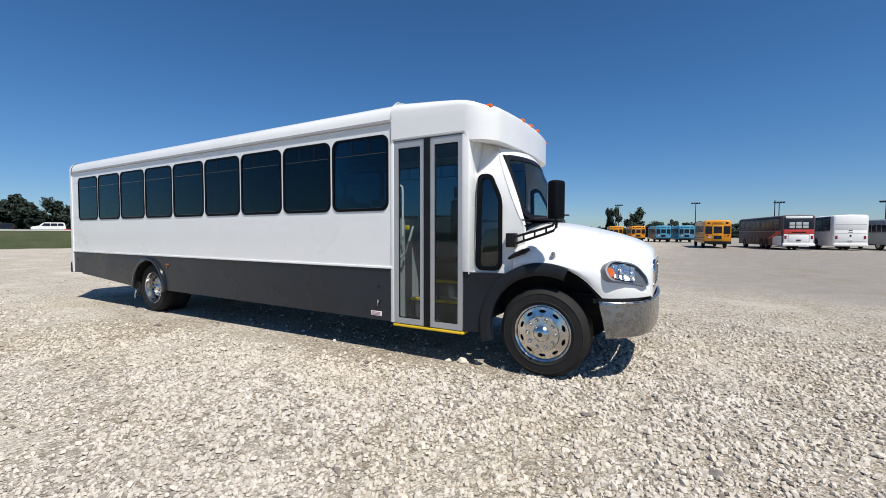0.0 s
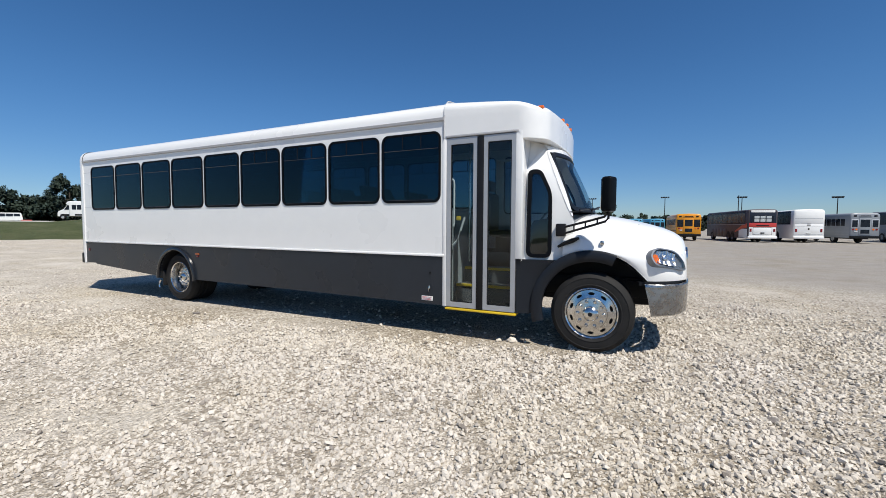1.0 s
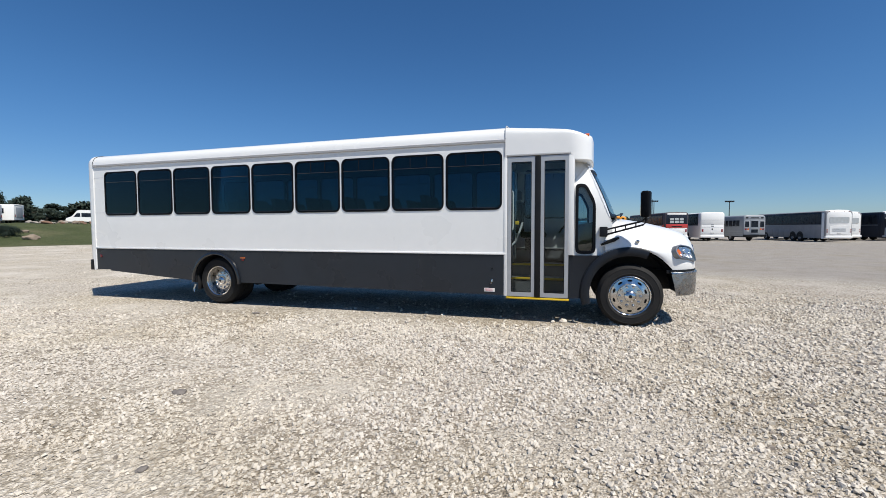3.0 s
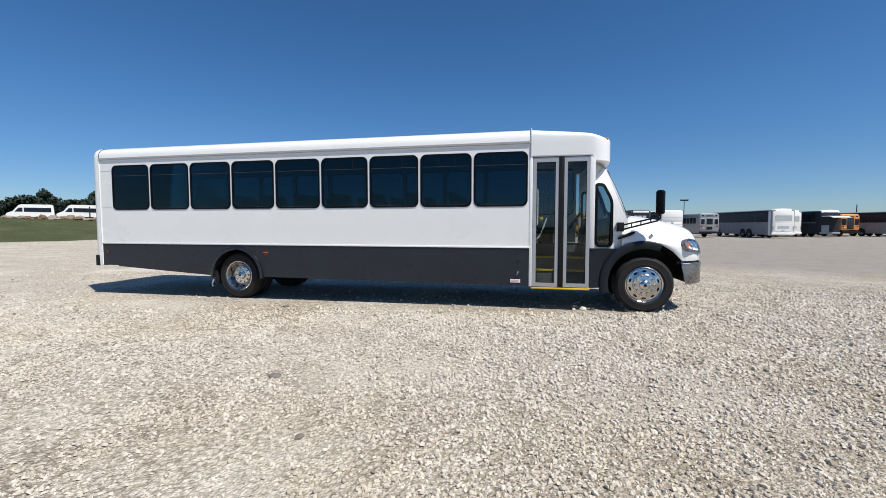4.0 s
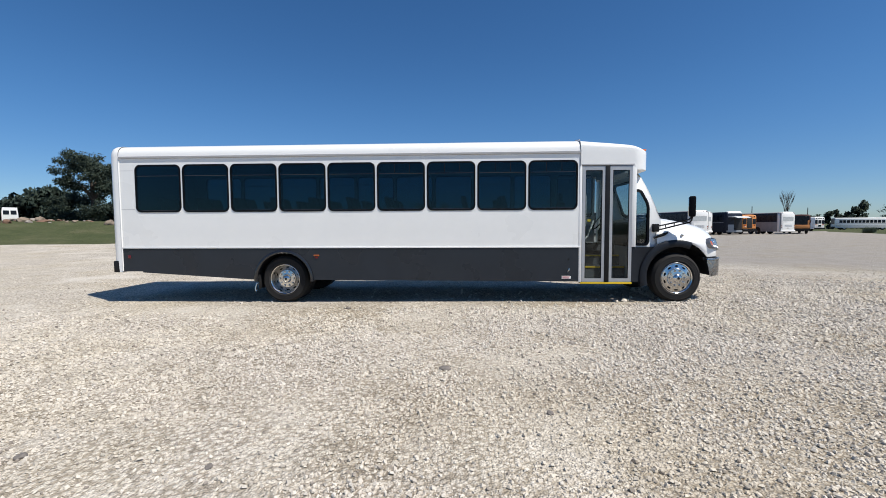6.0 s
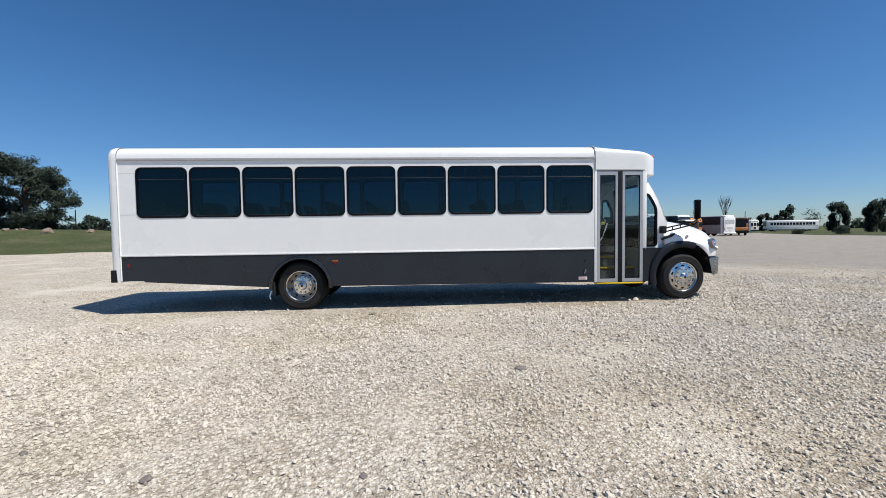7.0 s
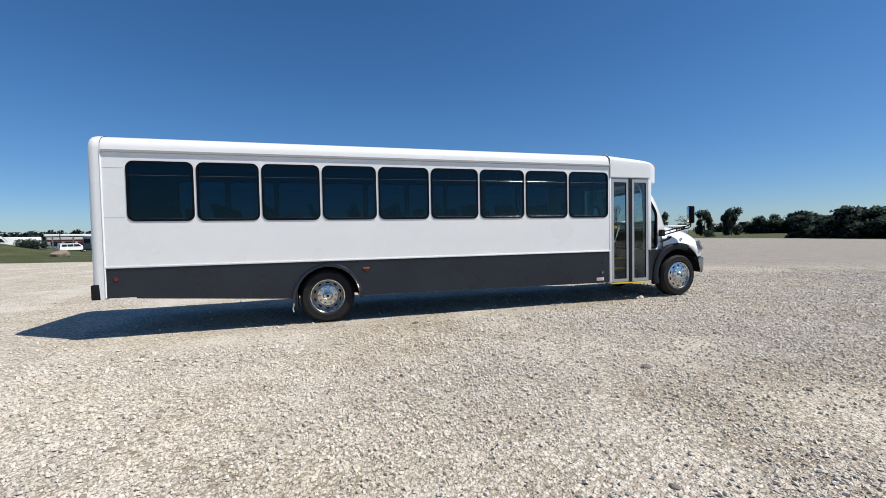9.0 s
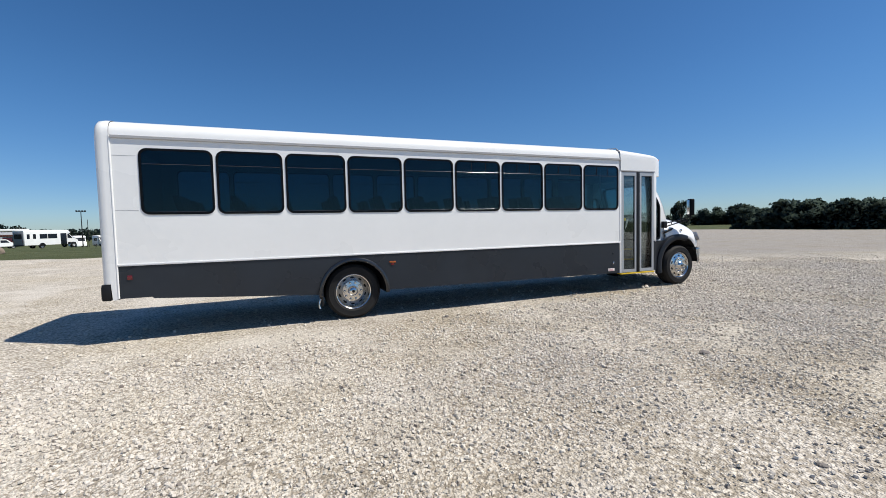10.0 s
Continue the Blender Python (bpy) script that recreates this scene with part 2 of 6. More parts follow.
part("skirt", holed(bmesh.new(), skirt_f, [], far, (0, -0.04, 0)), DARK, bus, "charcoal painted lower skirt")

for y, d in ((YN, -1), (YF, 1)):
    rail = bmesh.new()
    box(rail, -12.57, -3.075, min(y, y + d * 0.016), max(y, y + d * 0.016), 1.095, 1.128, 0.006)
    part("rub_rail", rail, WHITE, bus)
    gutter = bmesh.new()
    loft(gutter, [[(x, y + d * a, z) for a, z in ((0, 2.958), (0.03, 2.968), (0.034, 3.002), (0.022, 3.006), (0, 3.014))] for x in (-12.55, -3.09)], closed=True, cap0=True, cap1=True)
    part("gutter", gutter, GREYTRIM, bus, "grey rain gutter")
    for a, b in WIN if d < 0 else WIN + [(-3.0, -2.1)]:
        z0 = WZ0 if a < -3.05 else 1.75
        fr = bmesh.new()
        holed(fr, rounded(a - 0.012, b + 0.012, z0 - 0.012, WZ1 + 0.012, 0.112), [rounded(a + 0.020, b - 0.020, z0 + 0.021, WZ1 - 0.020, 0.085)], lambda u, v: (u, y + d * 0.010, v), (0, -d * 0.045, 0))
        win = part("window", fr, FRAMEBLACK, bus, "black-framed tinted window")
        gl = bmesh.new()
        holed(gl, rounded(a + 0.010, b - 0.010, z0 + 0.010, WZ1 - 0.010, 0.09), [], lambda u, v: (u, y + d * 0.002, v), (0, -d * 0.005, 0))
        part("pane", gl, PANE if a < -3.05 else SIDEGLASS, win)
        tr = bmesh.new()
        tube(tr, [(a + 0.03, y + d * 0.002, 2.604), (b - 0.03, y + d * 0.002, 2.604)], 0.008, 10)
        part("transom", tr, DARKALU, win)
        tr = bmesh.new()
        tube(tr, [(a + 0.10, y + d * 0.008, z0 + 0.030), (b - 0.10, y + d * 0.008, z0 + 0.030)], 0.006, 10)
        part("glazing_bead", tr, DARKALU, win)
        for f in (0.36, 0.68) if a > -7.2 else ():
            tr = bmesh.new()
            xm = a + (b - a) * f
            box(tr, xm - 0.006, xm + 0.006, y + d * 0.002 - 0.005, y + d * 0.002 + 0.005, 2.612, WZ1 - 0.028)
            part("transom_bar", tr, BLACK, win)

# panel seams near the back corner
for z in (2.715, 1.915):
    part("panel_seam", new_box(-12.55, -12.26, YN - 0.002, YN + 0.002, z - 0.003, z + 0.003), GREYTRIM, bus)
seam = bmesh.new()
tube(seam, [(-12.57, YN - 0.004, z) for z in (0.62, 1.5, 2.4, 3.0)] , 0.014, 8)
part("corner_bead", seam, WHITE, bus)

# roof
HALF = [(0.0, 3.01), (0.002, 3.06), (0.018, 3.12), (0.055, 3.175), (0.115, 3.215), (0.22, 3.245), (0.5, 3.28), (0.85, 3.30), (1.225, 3.31)]


def roof_ring(grow=0.0, low=None):
    ring = [(YN - grow + a, z + grow * 0.6) for a, z in HALF]
    ring += [(YF + grow - a, z + grow * 0.6) for a, z in HALF[-2::-1]]
    if low is not None:
        ring = [(YN - grow, low)] + ring + [(YF + grow, low)]
    return ring


part("roof", loft(bmesh.new(), [[(x, y, z) for y, z in roof_ring()] for x in (-12.57, -10, -7, -4.5, -3.06)], closed=False), WHITE, bus, "white moulded roof")
part("headliner", new_box(-12.5, -2.1, YN + 0.05, YF - 0.05, 2.95, 3.0), CABIN, bus)


def shrink(ring, f):
    cy, cz = YC, 1.9
    out = []
    for y, z in ring:
        dy, dz = y - cy, z - cz
        out.append((cy + math.copysign(max(0, abs(dy) - f), dy), cz + math.copysign(max(0, abs(dz) - f), dz)))
    return out


# the cap is cut away at its foot for the bumper's corner
rear = [[(x, y, z) for y, z in shrink(roof_ring(0.010, 0.60 if x > -12.65 else 0.84 - f), f)] for x, f in ((-12.572, 0.0), (-12.642, 0.0), (-12.656, 0.0), (-12.71, 0.010), (-12.745, 0.035), (-12.765, 0.08), (-12.772, 0.16))]
part("rear_cap", loft(bmesh.new(), rear, closed=True, cap1=True), WHITE, bus, "white moulded rear end cap")
bump = bmesh.new()
box(bump, -12.805, -12.65, YN + 0.06, YF - 0.06, 0.60, 0.80, 0.015)
part("rear_bumper", bump, BLACK, bus, "black rear bumper")
part("bumper_corner", new_box(-12.775, -12.66, YN - 0.006, YN + 0.12, 0.595, 0.836, 0.012), BLACK, bus)

# wheel arch trim and side lights
for y, d in ((YN, -1), (YF, 1)):
    tr = bmesh.new()
    lathe(tr, [(0.555, y), (0.555, y + d * 0.03), (0.57, y + d * 0.048), (0.595, y + d * 0.05), (0.618, y + d * 0.036), (0.625, y)], REAR_AXLE + 0.015, 0.44, 40, -3, 183)
    part("wheel_arch", tr, GLOSSBLACK, bus, "gloss black wheel arch moulding")
    well = bmesh.new()
    lathe(well, [(0.575, y), (0.575, y - d * 0.75), (0.01, y - d * 0.75)], REAR_AXLE + 0.015, 0.44, 24, -5, 185)
    part("wheel_well", well, UNDER, bus)
    lamp = bmesh.new()
    box(lamp, -8.495, -8.375, min(y, y + d * 0.016), max(y, y + d * 0.016), 0.928, 0.962, 0.007)
    part("side_marker", lamp, SIDEAMBER, bus, "amber side marker light")
    part("side_marker", new_box(-8.465, -8.405, min(y, y + d * 0.012), max(y, y + d * 0.012), 0.885, 0.922, 0.005), SIDERED, bus, "red reflector")
    lamp = bmesh.new()
    box(lamp, -12.455, -12.390, min(y, y + d * 0.012), max(y, y + d * 0.012), 0.89, 0.955, 0.005)
    part("side_marker", lamp, SIDERED, bus, "red side marker light")
# mud flap, lock and sticker
part("mud_flap", new_box(-9.70, -9.665, YN + 0.06, YN + 0.5, 0.24, 0.55, 0.006), UNDER, bus)
part("flap_bracket", tube(bmesh.new(), [(-9.72, YN + 0.04, 0.36), (-9.75, YN + 0.02, 0.26), (-9.73, YN + 0.02, 0.2)], [0.02, 0.014, 0.018], 8), CHROME, bus)
lock = tube(bmesh.new(), [(-3.325, YN - 0.012, 0.60), (-3.30, YN - 0.022, 0.64), (-3.295, YN - 0.02, 0.68)], [0.012, 0.016, 0.012], 8)
part("latch", lock, CHROME, bus, "chrome compartment latch")
part("key_lock", lathe(bmesh.new(), [(0.0, YN - 0.012), (0.014, YN - 0.010), (0.016, YN)], -3.30, 0.86, 14), BLACK, bus)
stick = part("sticker", new_box(-3.435, -3.255, YN - 0.004, YN + 0.001, 0.462, 0.525, 0.001), LABELWHITE, bus, "small white notice sticker with red writing")
for z, a, b in ((0.512, -3.42, -3.27), (0.494, -3.42, -3.29), (0.477, -3.41, -3.28)):
    part("line", new_box(a, b, YN - 0.0065, YN - 0.003, z - 0.0022, z + 0.0022), LABELRED, stick)

# front cap: a moulded visor over the doors and the windscreen
def cap_plan():
    """Stations round the cap: place, and the way inwards across its top."""
    pts = [(x, YN - 0.012, 0.0, 1.0) for x in (-3.085, -2.8, -2.5, -2.3, -2.15, -2.05)]
    for k in range(1, 10):
        a = radians(10 * k)
        pts.append((-2.05 + 0.35 * math.sin(a), YN - 0.012 + 0.35 * (1 - math.cos(a)), -math.sin(a), math.cos(a)))
    y0 = YN - 0.012 + 0.35
    for k in range(1, 8):
        y = y0 + (YC - y0) * k / 7
        pts.append((-1.70 + 0.055 * (1 - (1 - k / 7) ** 2), y, -1.0, 0.0))
    return pts + [(x, 2 * YC - y, u, -v) for x, y, u, v in pts[-2::-1]]


def smooth(a, b, x):
    t = max(0.0, min(1.0, (x - a) / (b - a)))
    return t * t * (3 - 2 * t)


def cap_low(x):
    return 2.745 - 0.108 * smooth(-2.06, -1.985, x)


def cap_edge(x):
    """Height of the rounded shoulder, which falls towards the nose."""
    return lerp_table([(-3.085, 3.222), (-2.5, 3.168), (-2.1, 3.122), (-1.9, 3.072), (-1.8, 3.042), (-1.64, 3.050)], x)


STATIONS = cap_plan()


def cap_ring(level):
    ring = []
    for x, y, u, v in STATIONS:
        low, high = cap_low(x), cap_edge(x)
        r = 0.125 - 0.055 * smooth(-2.9, -1.9, x)
        kind, a = level
        if kind == "wall":
            d, z = (0.055, low - 0.018) if a < 0 else (0.0, low + a * (high - r - low))
        elif kind == "turn":
            d, z = r * (1 - math.cos(radians(a))), high - r + r * math.sin(radians(a))
        else:
            d, z = r + a, high + 0.22 * a
        ring.append((x + u * d, y + v * d, z))
    return ring


cap = bmesh.new()
rings = [cap_ring(q) for q in [("wall", -1)] + [("wall", q) for q in (0.0, 0.04, 0.35, 0.7, 1.0)] + [("turn", q) for q in (18, 36, 54, 72, 90)] + [("top", q) for q in (0.05, 0.12, 0.20)]]
spine = [(min(x, -2.02), YC, cap_edge(x) + 0.085) for x, y, u, v in STATIONS]
rings.append([tuple(Vector(a).lerp(Vector(b), 0.5) + Vector((0, 0, 0.012))) for a, b in zip(rings[-1], spine)])
loft(cap, rings + [spine], closed=False)
# underside of the visor
under = [(x + 0.055 * u, y + 0.055 * v, cap_low(x) - 0.018) for x, y, u, v in STATIONS]
loft(cap, [under, [(-2.1 + (x + 2.1) * 0.3 if x > -2.1 else x, YC + (y - YC) * 0.84, max(z + 0.02, 2.665)) for x, y, z in under]], closed=False)
part("front_cap", cap, WHITE, bus, "white moulded front cap over the windscreen")
roof_lights = [(-1.79, 4.44, 3.030), (-1.675, 5.25, 3.036), (-1.67, 5.57, 3.038), (-1.675, 5.89, 3.036), (-1.79, 6.70, 3.030)]
for x, y, z in roof_lights:
    b = bmesh.new()
    box(b, x - 0.05, x + 0.025, y - 0.05, y + 0.05, z - 0.018, z + 0.018, 0.010)
    part("clearance_light", b, AMBER, bus, "amber clearance light")
joint = bmesh.new()
tube(joint, [(-3.085, YN - 0.010, 2.72), (-3.085, YN - 0.014, 3.0), (-3.085, YN + 0.03, 3.18), (-3.085, YN + 0.12, 3.25), (-3.085, YN + 0.4, 3.29)], 0.010, 6)
part("cap_joint", joint, GREYTRIM, bus)

# door opening: posts, header, leaves
part("door_post", new_box(-3.105, -3.05, YN - 0.008, YN + 0.10, 0.40, 2.75, 0.008), WHITE, bus)
part("door_post", new_box(-2.075, -1.985, YN - 0.008, YN + 0.16, 1.105, 2.74, 0.01), WHITE, bus)
part("door_header", new_box(-3.06, -2.04, YN - 0.016, YN + 0.10, 2.722, 2.752, 0.005), GREYTRIM, bus, "grey door header strip")
part("door_sill", new_box(-3.06, -2.05, YN - 0.014, YN + 0.12, 0.362, 0.392, 0.006), YELLOW, bus, "yellow entrance step edge")
part("door_seal", new_box(-2.60, -2.505, YN - 0.012, YN + 0.05, 0.40, 2.71, 0.008), BLACK, bus, "black rubber door seal")
for a, b in ((-3.045, -2.592), (-2.512, -2.065)):
    leaf = bmesh.new()
    holed(leaf, rounded(a, b, 0.405, 2.712, 0.012, 2), [rounded(a + 0.062, b - 0.062, 0.475, 2.628, 0.012, 2)], lambda u, v: (u, YN - 0.004, v), (0, 0.04, 0))
    leaf = part("door_leaf", leaf, ALU, bus, "aluminium framed glazed door leaf")
    gasket = bmesh.new()
    holed(gasket, rounded(a + 0.058, b - 0.058, 0.47, 2.632, 0.012, 2), [rounded(a + 0.072, b - 0.072, 0.487, 2.616, 0.012, 2)], lambda u, v: (u, YN + 0.004, v), (0, 0.02, 0))
    part("gasket", gasket, BLACK, leaf)
    part("pane", new_box(a + 0.06, b - 0.06, YN + 0.012, YN + 0.018, 0.475, 2.63), DOORPANE, leaf).visible_shadow = False
# grab rails inside the leaves
part("grab_rail", tube(bmesh.new(), [(-3.025, YN + 0.06, 1.50), (-3.025, YN + 0.06, 2.10), (-3.018, YN + 0.06, 2.15), (-2.99, YN + 0.06, 2.17), (-2.967, YN + 0.06, 2.15), (-2.96, YN + 0.06, 2.10), (-2.96, YN + 0.06, 1.56), (-2.967, YN + 0.06, 1.52), (-2.99, YN + 0.06, 1.49), (-3.02, YN + 0.06, 1.50)], 0.014, 8), LABELWHITE, bus, "white looped grab rail inside the door")
part("grab_rail", tube(bmesh.new(), [(-3.01, YN + 0.05, 1.17), (-3.0, YN + 0.06, 1.235), (-2.96, YN + 0.06, 1.27), (-2.915, YN + 0.06, 1.32), (-2.86, YN + 0.06, 1.46), (-2.80, YN + 0.06, 1.64)], 0.016, 8), LABELWHITE, bus, "white slanting grab rail inside the door")
part("rail_post", tube(bmesh.new(), [(-3.022, YN + 0.06, 1.15), (-3.024, YN + 0.06, 1.3), (-3.025, YN + 0.06, 1.5)], 0.014, 8), LABELWHITE, bus)
part("rail_tag", new_box(-2.925, -2.86, YN + 0.055, YN + 0.075, 1.60, 1.66, 0.006), YELLOW, bus, "yellow tag on the grab rail")

# lower corner behind the front wheel
corner = [(-2.055, 0.40), (-2.055, 1.10), (-1.52, 1.10), (-1.58, 1.02), (-1.68, 0.9), (-1.76, 0.72), (-1.79, 0.40)]
part("corner_panel", holed(bmesh.new(), corner, [], lambda u, v: (u, YN + 0.012 + 0.10 * smooth(-2.0, -1.8, u), v), (0, 0.05, 0)), FLARE, bus, "moulded charcoal corner panel, darkened for shade")
part("corner_panel", holed(bmesh.new(), corner, [], lambda u, v: (u, YF - 0.012 - 0.10 * smooth(-2.0, -1.8, u), v), (0, -0.05, 0)), FLARE, bus, "moulded charcoal corner panel, darkened for shade")

# cab sides with the narrow quarter windows
def cab_y(x, z=0.0):
    """The near side of the cab, which leans in towards the roof."""
    return 4.415 + 0.15 * (x + 2.0) + 0.20 * max(0.0, (z - 1.8) / 0.75) ** 2


side = [(-2.0, 1.08), (-1.45, 1.08), (-1.38, 1.30), (-1.395, 1.62), (-1.45, 1.72), (-1.53, 1.92), (-1.61, 2.12), (-1.69, 2.32), (-1.765, 2.50), (-1.80, 2.535), (-1.86, 2.475), (-1.925, 2.385), (-1.97, 2.315), (-2.0, 2.29)]
quarter = soften([(-1.962, 1.12), (-1.645, 1.12), (-1.648, 1.955), (-1.80, 2.265), (-1.962, 2.265)], 0.10)
quarter_in = soften([(-1.915, 1.168), (-1.69, 1.168), (-1.692, 1.945), (-1.822, 2.21), (-1.915, 2.21)], 0.065)
for s in (1, -1):
    def cab(u, v, s=s):
        return (u, YC - s * (YC - cab_y(u, v)), v)
    part("cab_side", holed(bmesh.new(), side, [quarter], cab, (0, s * 0.05, 0)), WHITE, bus)
    fr = bmesh.new()
    holed(fr, quarter, [quarter_in], lambda u, v: Vector(cab(u, v)) + Vector((0, -s * 0.02, 0)), (0, s * 0.05, 0))
    q = part("quarter_window", fr, FRAMEBLACK, bus, "black-framed narrow quarter window")
    gl = bmesh.new()
    holed(gl, quarter_in, [], lambda u, v: Vector(cab(u, v)) + Vector((0, s * 0.01, 0)), (0, s * 0.005, 0))
    part("pane", gl, SCREEN, q).visible_shadow = False
    # return between the door post and the cab
    ret = bmesh.new()
    loft(ret, [[(-1.99, YC - s * (YC - YN), z), (-1.985, YC - s * (YC - y), z)] for z, y in ((1.08, cab_y(-1.985)), (2.0, cab_y(-1.985, 2.0)), (2.30, cab_y(-1.985, 2.30)), (2.60, 4.65), (2.70, 4.68))], closed=False)
    part("cab_return", ret, WHITE, bus)
    # hollow between the cab's slanting shoulder and the visor
    rec = bmesh.new()
    edge_ = [(-2.0, 2.275), (-1.97, 2.305), (-1.925, 2.375), (-1.86, 2.465), (-1.80, 2.525), (-1.765, 2.505)]
    loft(rec, [[Vector((u, YC - s * (YC - cab_y(u, v) - 0.006), v)), Vector((u - 0.005, YC - s * (YC - cab_y(u, v) - 0.045), v + 0.03)), Vector((u - 0.02, YC - s * (YC - cab_y(-2.0, 2.3) - 0.13 - 0.5 * (u + 2.0)), 2.60)), Vector((u - 0.02, YC - s * (YC - cab_y(-2.0, 2.3) - 0.16 - 0.5 * (u + 2.0)), 2.69))] for u, v in edge_], closed=False)
    part("cab_shoulder", rec, WHITE, bus)

# windscreen, its black border and pillars
def screen(u, v, out=0.0):
    """u across from -1 to 1, v up from 0 to 1."""
    half = (YC - 4.573) + (4.573 - 4.686) * v
    x = -1.425 - 0.321 * v + (0.18 - 0.05 * v) * (1 - u * u) + 0.02 * math.sin(math.pi * v)
    return (x + out, YC + u * half, 1.718 + 0.792 * v + 0.03 * (1 - u * u) * v)

def screen_ring(lo, hi):
    loop = [(-1 + lo, 0 + lo * 1.2), (1 - lo, lo * 1.2), (1 - hi, 1 - hi * 1.2), (-1 + hi, 1 - hi * 1.2)]
    out = []
    for i, p in enumerate(soften(loop, 0.16, 6)):
        out.append(p)
    dense = []
    for i, p in enumerate(out):
        q = out[(i + 1) % len(out)]
        k = max(1, int(math.dist(p, q) / 0.12))
        dense += [(p[0] + (q[0] - p[0]) * j / k, p[1] + (q[1] - p[1]) * j / k) for j in range(k)]
    return dense


glass = bmesh.new()
loft(glass, [[screen(-0.96 + 1.92 * i / 20, 0.03 + 0.94 * j / 10) for i in range(21)] for j in range(11)], closed=False)
ws = part("windscreen", glass, SCREEN, bus, "curved windscreen")
ws.visible_shadow = False
rim = bmesh.new()
a, b = screen_ring(0.0, 0.0), screen_ring(0.055, 0.055)
holed(rim, a, [b], lambda u, v: Vector(screen(u, v)) + Vector((0.012, 0, 0.004)), (-0.03, 0, -0.01))
part("windscreen_seal", rim, BLACK, bus, "black windscreen seal")
for s in (1, -1):
    pil = bmesh.new()
    ring = []
    for k in range(9):
        v = -0.08 + 1.10 * k / 8
        sx, sy, sz = screen(-1.0, v)
        cx = lerp_table([(1.62, -1.395), (1.72, -1.45), (1.92, -1.53), (2.12, -1.61), (2.32, -1.69), (2.50, -1.765), (2.7, -1.80)], sz)
        cy = cab_y(cx, sz)
        row = [(cx - 0.02, cy + 0.004, sz), (cx + 0.01, cy - 0.004, sz), (sx - 0.012, (cy + sy) / 2 - 0.018, sz), (sx + 0.008, sy - 0.012, sz), (sx + 0.002, sy + 0.002, sz)]
        ring.append([(x, YC - s * (YC - y), z) for x, y, z in row])
    loft(pil, ring, closed=False)
    part("windscreen_pillar", pil, WHITE, bus)
head = bmesh.new()
loft(head, [[screen(-1.03 + 2.06 * i / 16, v, o) for i in range(17)] for v, o in ((0.998, 0.004), (1.03, 0.012), (1.10, 0.0), (1.2, -0.1))], closed=False)
part("windscreen_header", head, WHITE, bus)

# hood
W = [(-1.50, 1.06), (-1.40, 1.09), (-1.2, 1.125), (-0.95, 1.135), (-0.6, 1.125), (-0.45, 1.08), (-0.33, 1.0), (-0.24, 0.91), (-0.17, 0.80), (-0.125, 0.71), (-0.10, 0.62)]
T = [(-1.50, 1.715), (-1.30, 1.71), (-1.1, 1.69), (-0.8, 1.635), (-0.5, 1.56), (-0.33, 1.505), (-0.24, 1.465), (-0.17, 1.42), (-0.125, 1.375), (-0.10, 1.31)]
PROFILE = [(0.0, 0.0), (0.18, -0.004), (0.34, -0.016), (0.48, -0.04), (0.60, -0.082), (0.70, -0.135), (0.79, -0.20), (0.87, -0.275), (0.93, -0.345), (0.975, -0.42), (1.0, -0.50)]
ARCH_R, ARCH_Z = 0.70, 0.52


def hood_low(x):
    d = x - FRONT_AXLE
    return max(0.897, ARCH_Z + math.sqrt(max(0, ARCH_R ** 2 - d * d))) if abs(d) < ARCH_R else 0.897


def hood_section(x):
    w, t, low = lerp_table(W, x), lerp_table(T, x), hood_low(x)
    pts = [(w * f, t + dz * (0.86 + 0.3 * smooth(-0.9, -0.2, x) * 0)) for f, dz in PROFILE]
    z_end = pts[-1][1]
    for k in range(1, 6):
        z = z_end + (min(low, z_end - 0.01) - z_end) * k / 5
        pts.append((w * (1.0 + 0.012 * math.sin(math.pi * k / 5)), z))
    return pts


xs = [-1.50, -1.42, -1.34, -1.25, -1.17, -1.05, -0.95, -0.85, -0.76, -0.68, -0.60, -0.53, -0.46, -0.40, -0.33, -0.28, -0.24, -0.20, -0.17, -0.145, -0.125, -0.11, -0.10]
rows = []
for x in xs:
    sec = hood_section(x)
    rows.append([(x, YC - y, z) for y, z in sec[::-1]] + [(x, YC + y, z) for y, z in sec[1:]])
hood = bmesh.new()
loft(hood, rows, closed=False, cap1=True)
part("hood", hood, WHITE, bus, "white sloping engine hood", angle=60)
cowl = bmesh.new()
loft(cowl, [[(-1.50, YC - 1.0 + 2.0 * i / 12, 1.70) for i in range(13)], [(-1.42 + 0.20 * (1 - (i / 6 - 1) ** 2), YC - 1.0 + 2.0 * i / 12, 1.722) for i in range(13)]], closed=False)
part("cowl", cowl, BLACK, bus)
part("wiper", tube(bmesh.new(), [(-1.22, 4.95, 1.735), (-1.16, 5.2, 1.79), (-1.15, 5.6, 1.80)], 0.012, 6), BLACK, bus)
part("wiper", tube(bmesh.new(), [(-1.33, 4.62, 1.735), (-1.25, 4.9, 1.76), (-1.17, 5.25, 1.77)], 0.012, 6), BLACK, bus)

# grille
grille = bmesh.new()
holed(grille, rounded(YC - 0.46, YC + 0.46, 0.95, 1.27, 0.12), [rounded(YC - 0.42, YC + 0.42, 0.99, 1.23, 0.09)], lambda u, v: (-0.085, u, v), (-0.04, 0, 0))
gr = part("grille", grille, CHROME, bus, "chrome grille")
part("grille_backing", new_box(-0.105, -0.094, YC - 0.43, YC + 0.43, 0.98, 1.24), BLACK, gr)
for z in (1.03, 1.07, 1.11, 1.15, 1.19):
    part("grille_bar", new_box(-0.115, -0.09, YC - 0.42, YC + 0.42, z - 0.008, z + 0.008, 0.004), CHROME, gr)

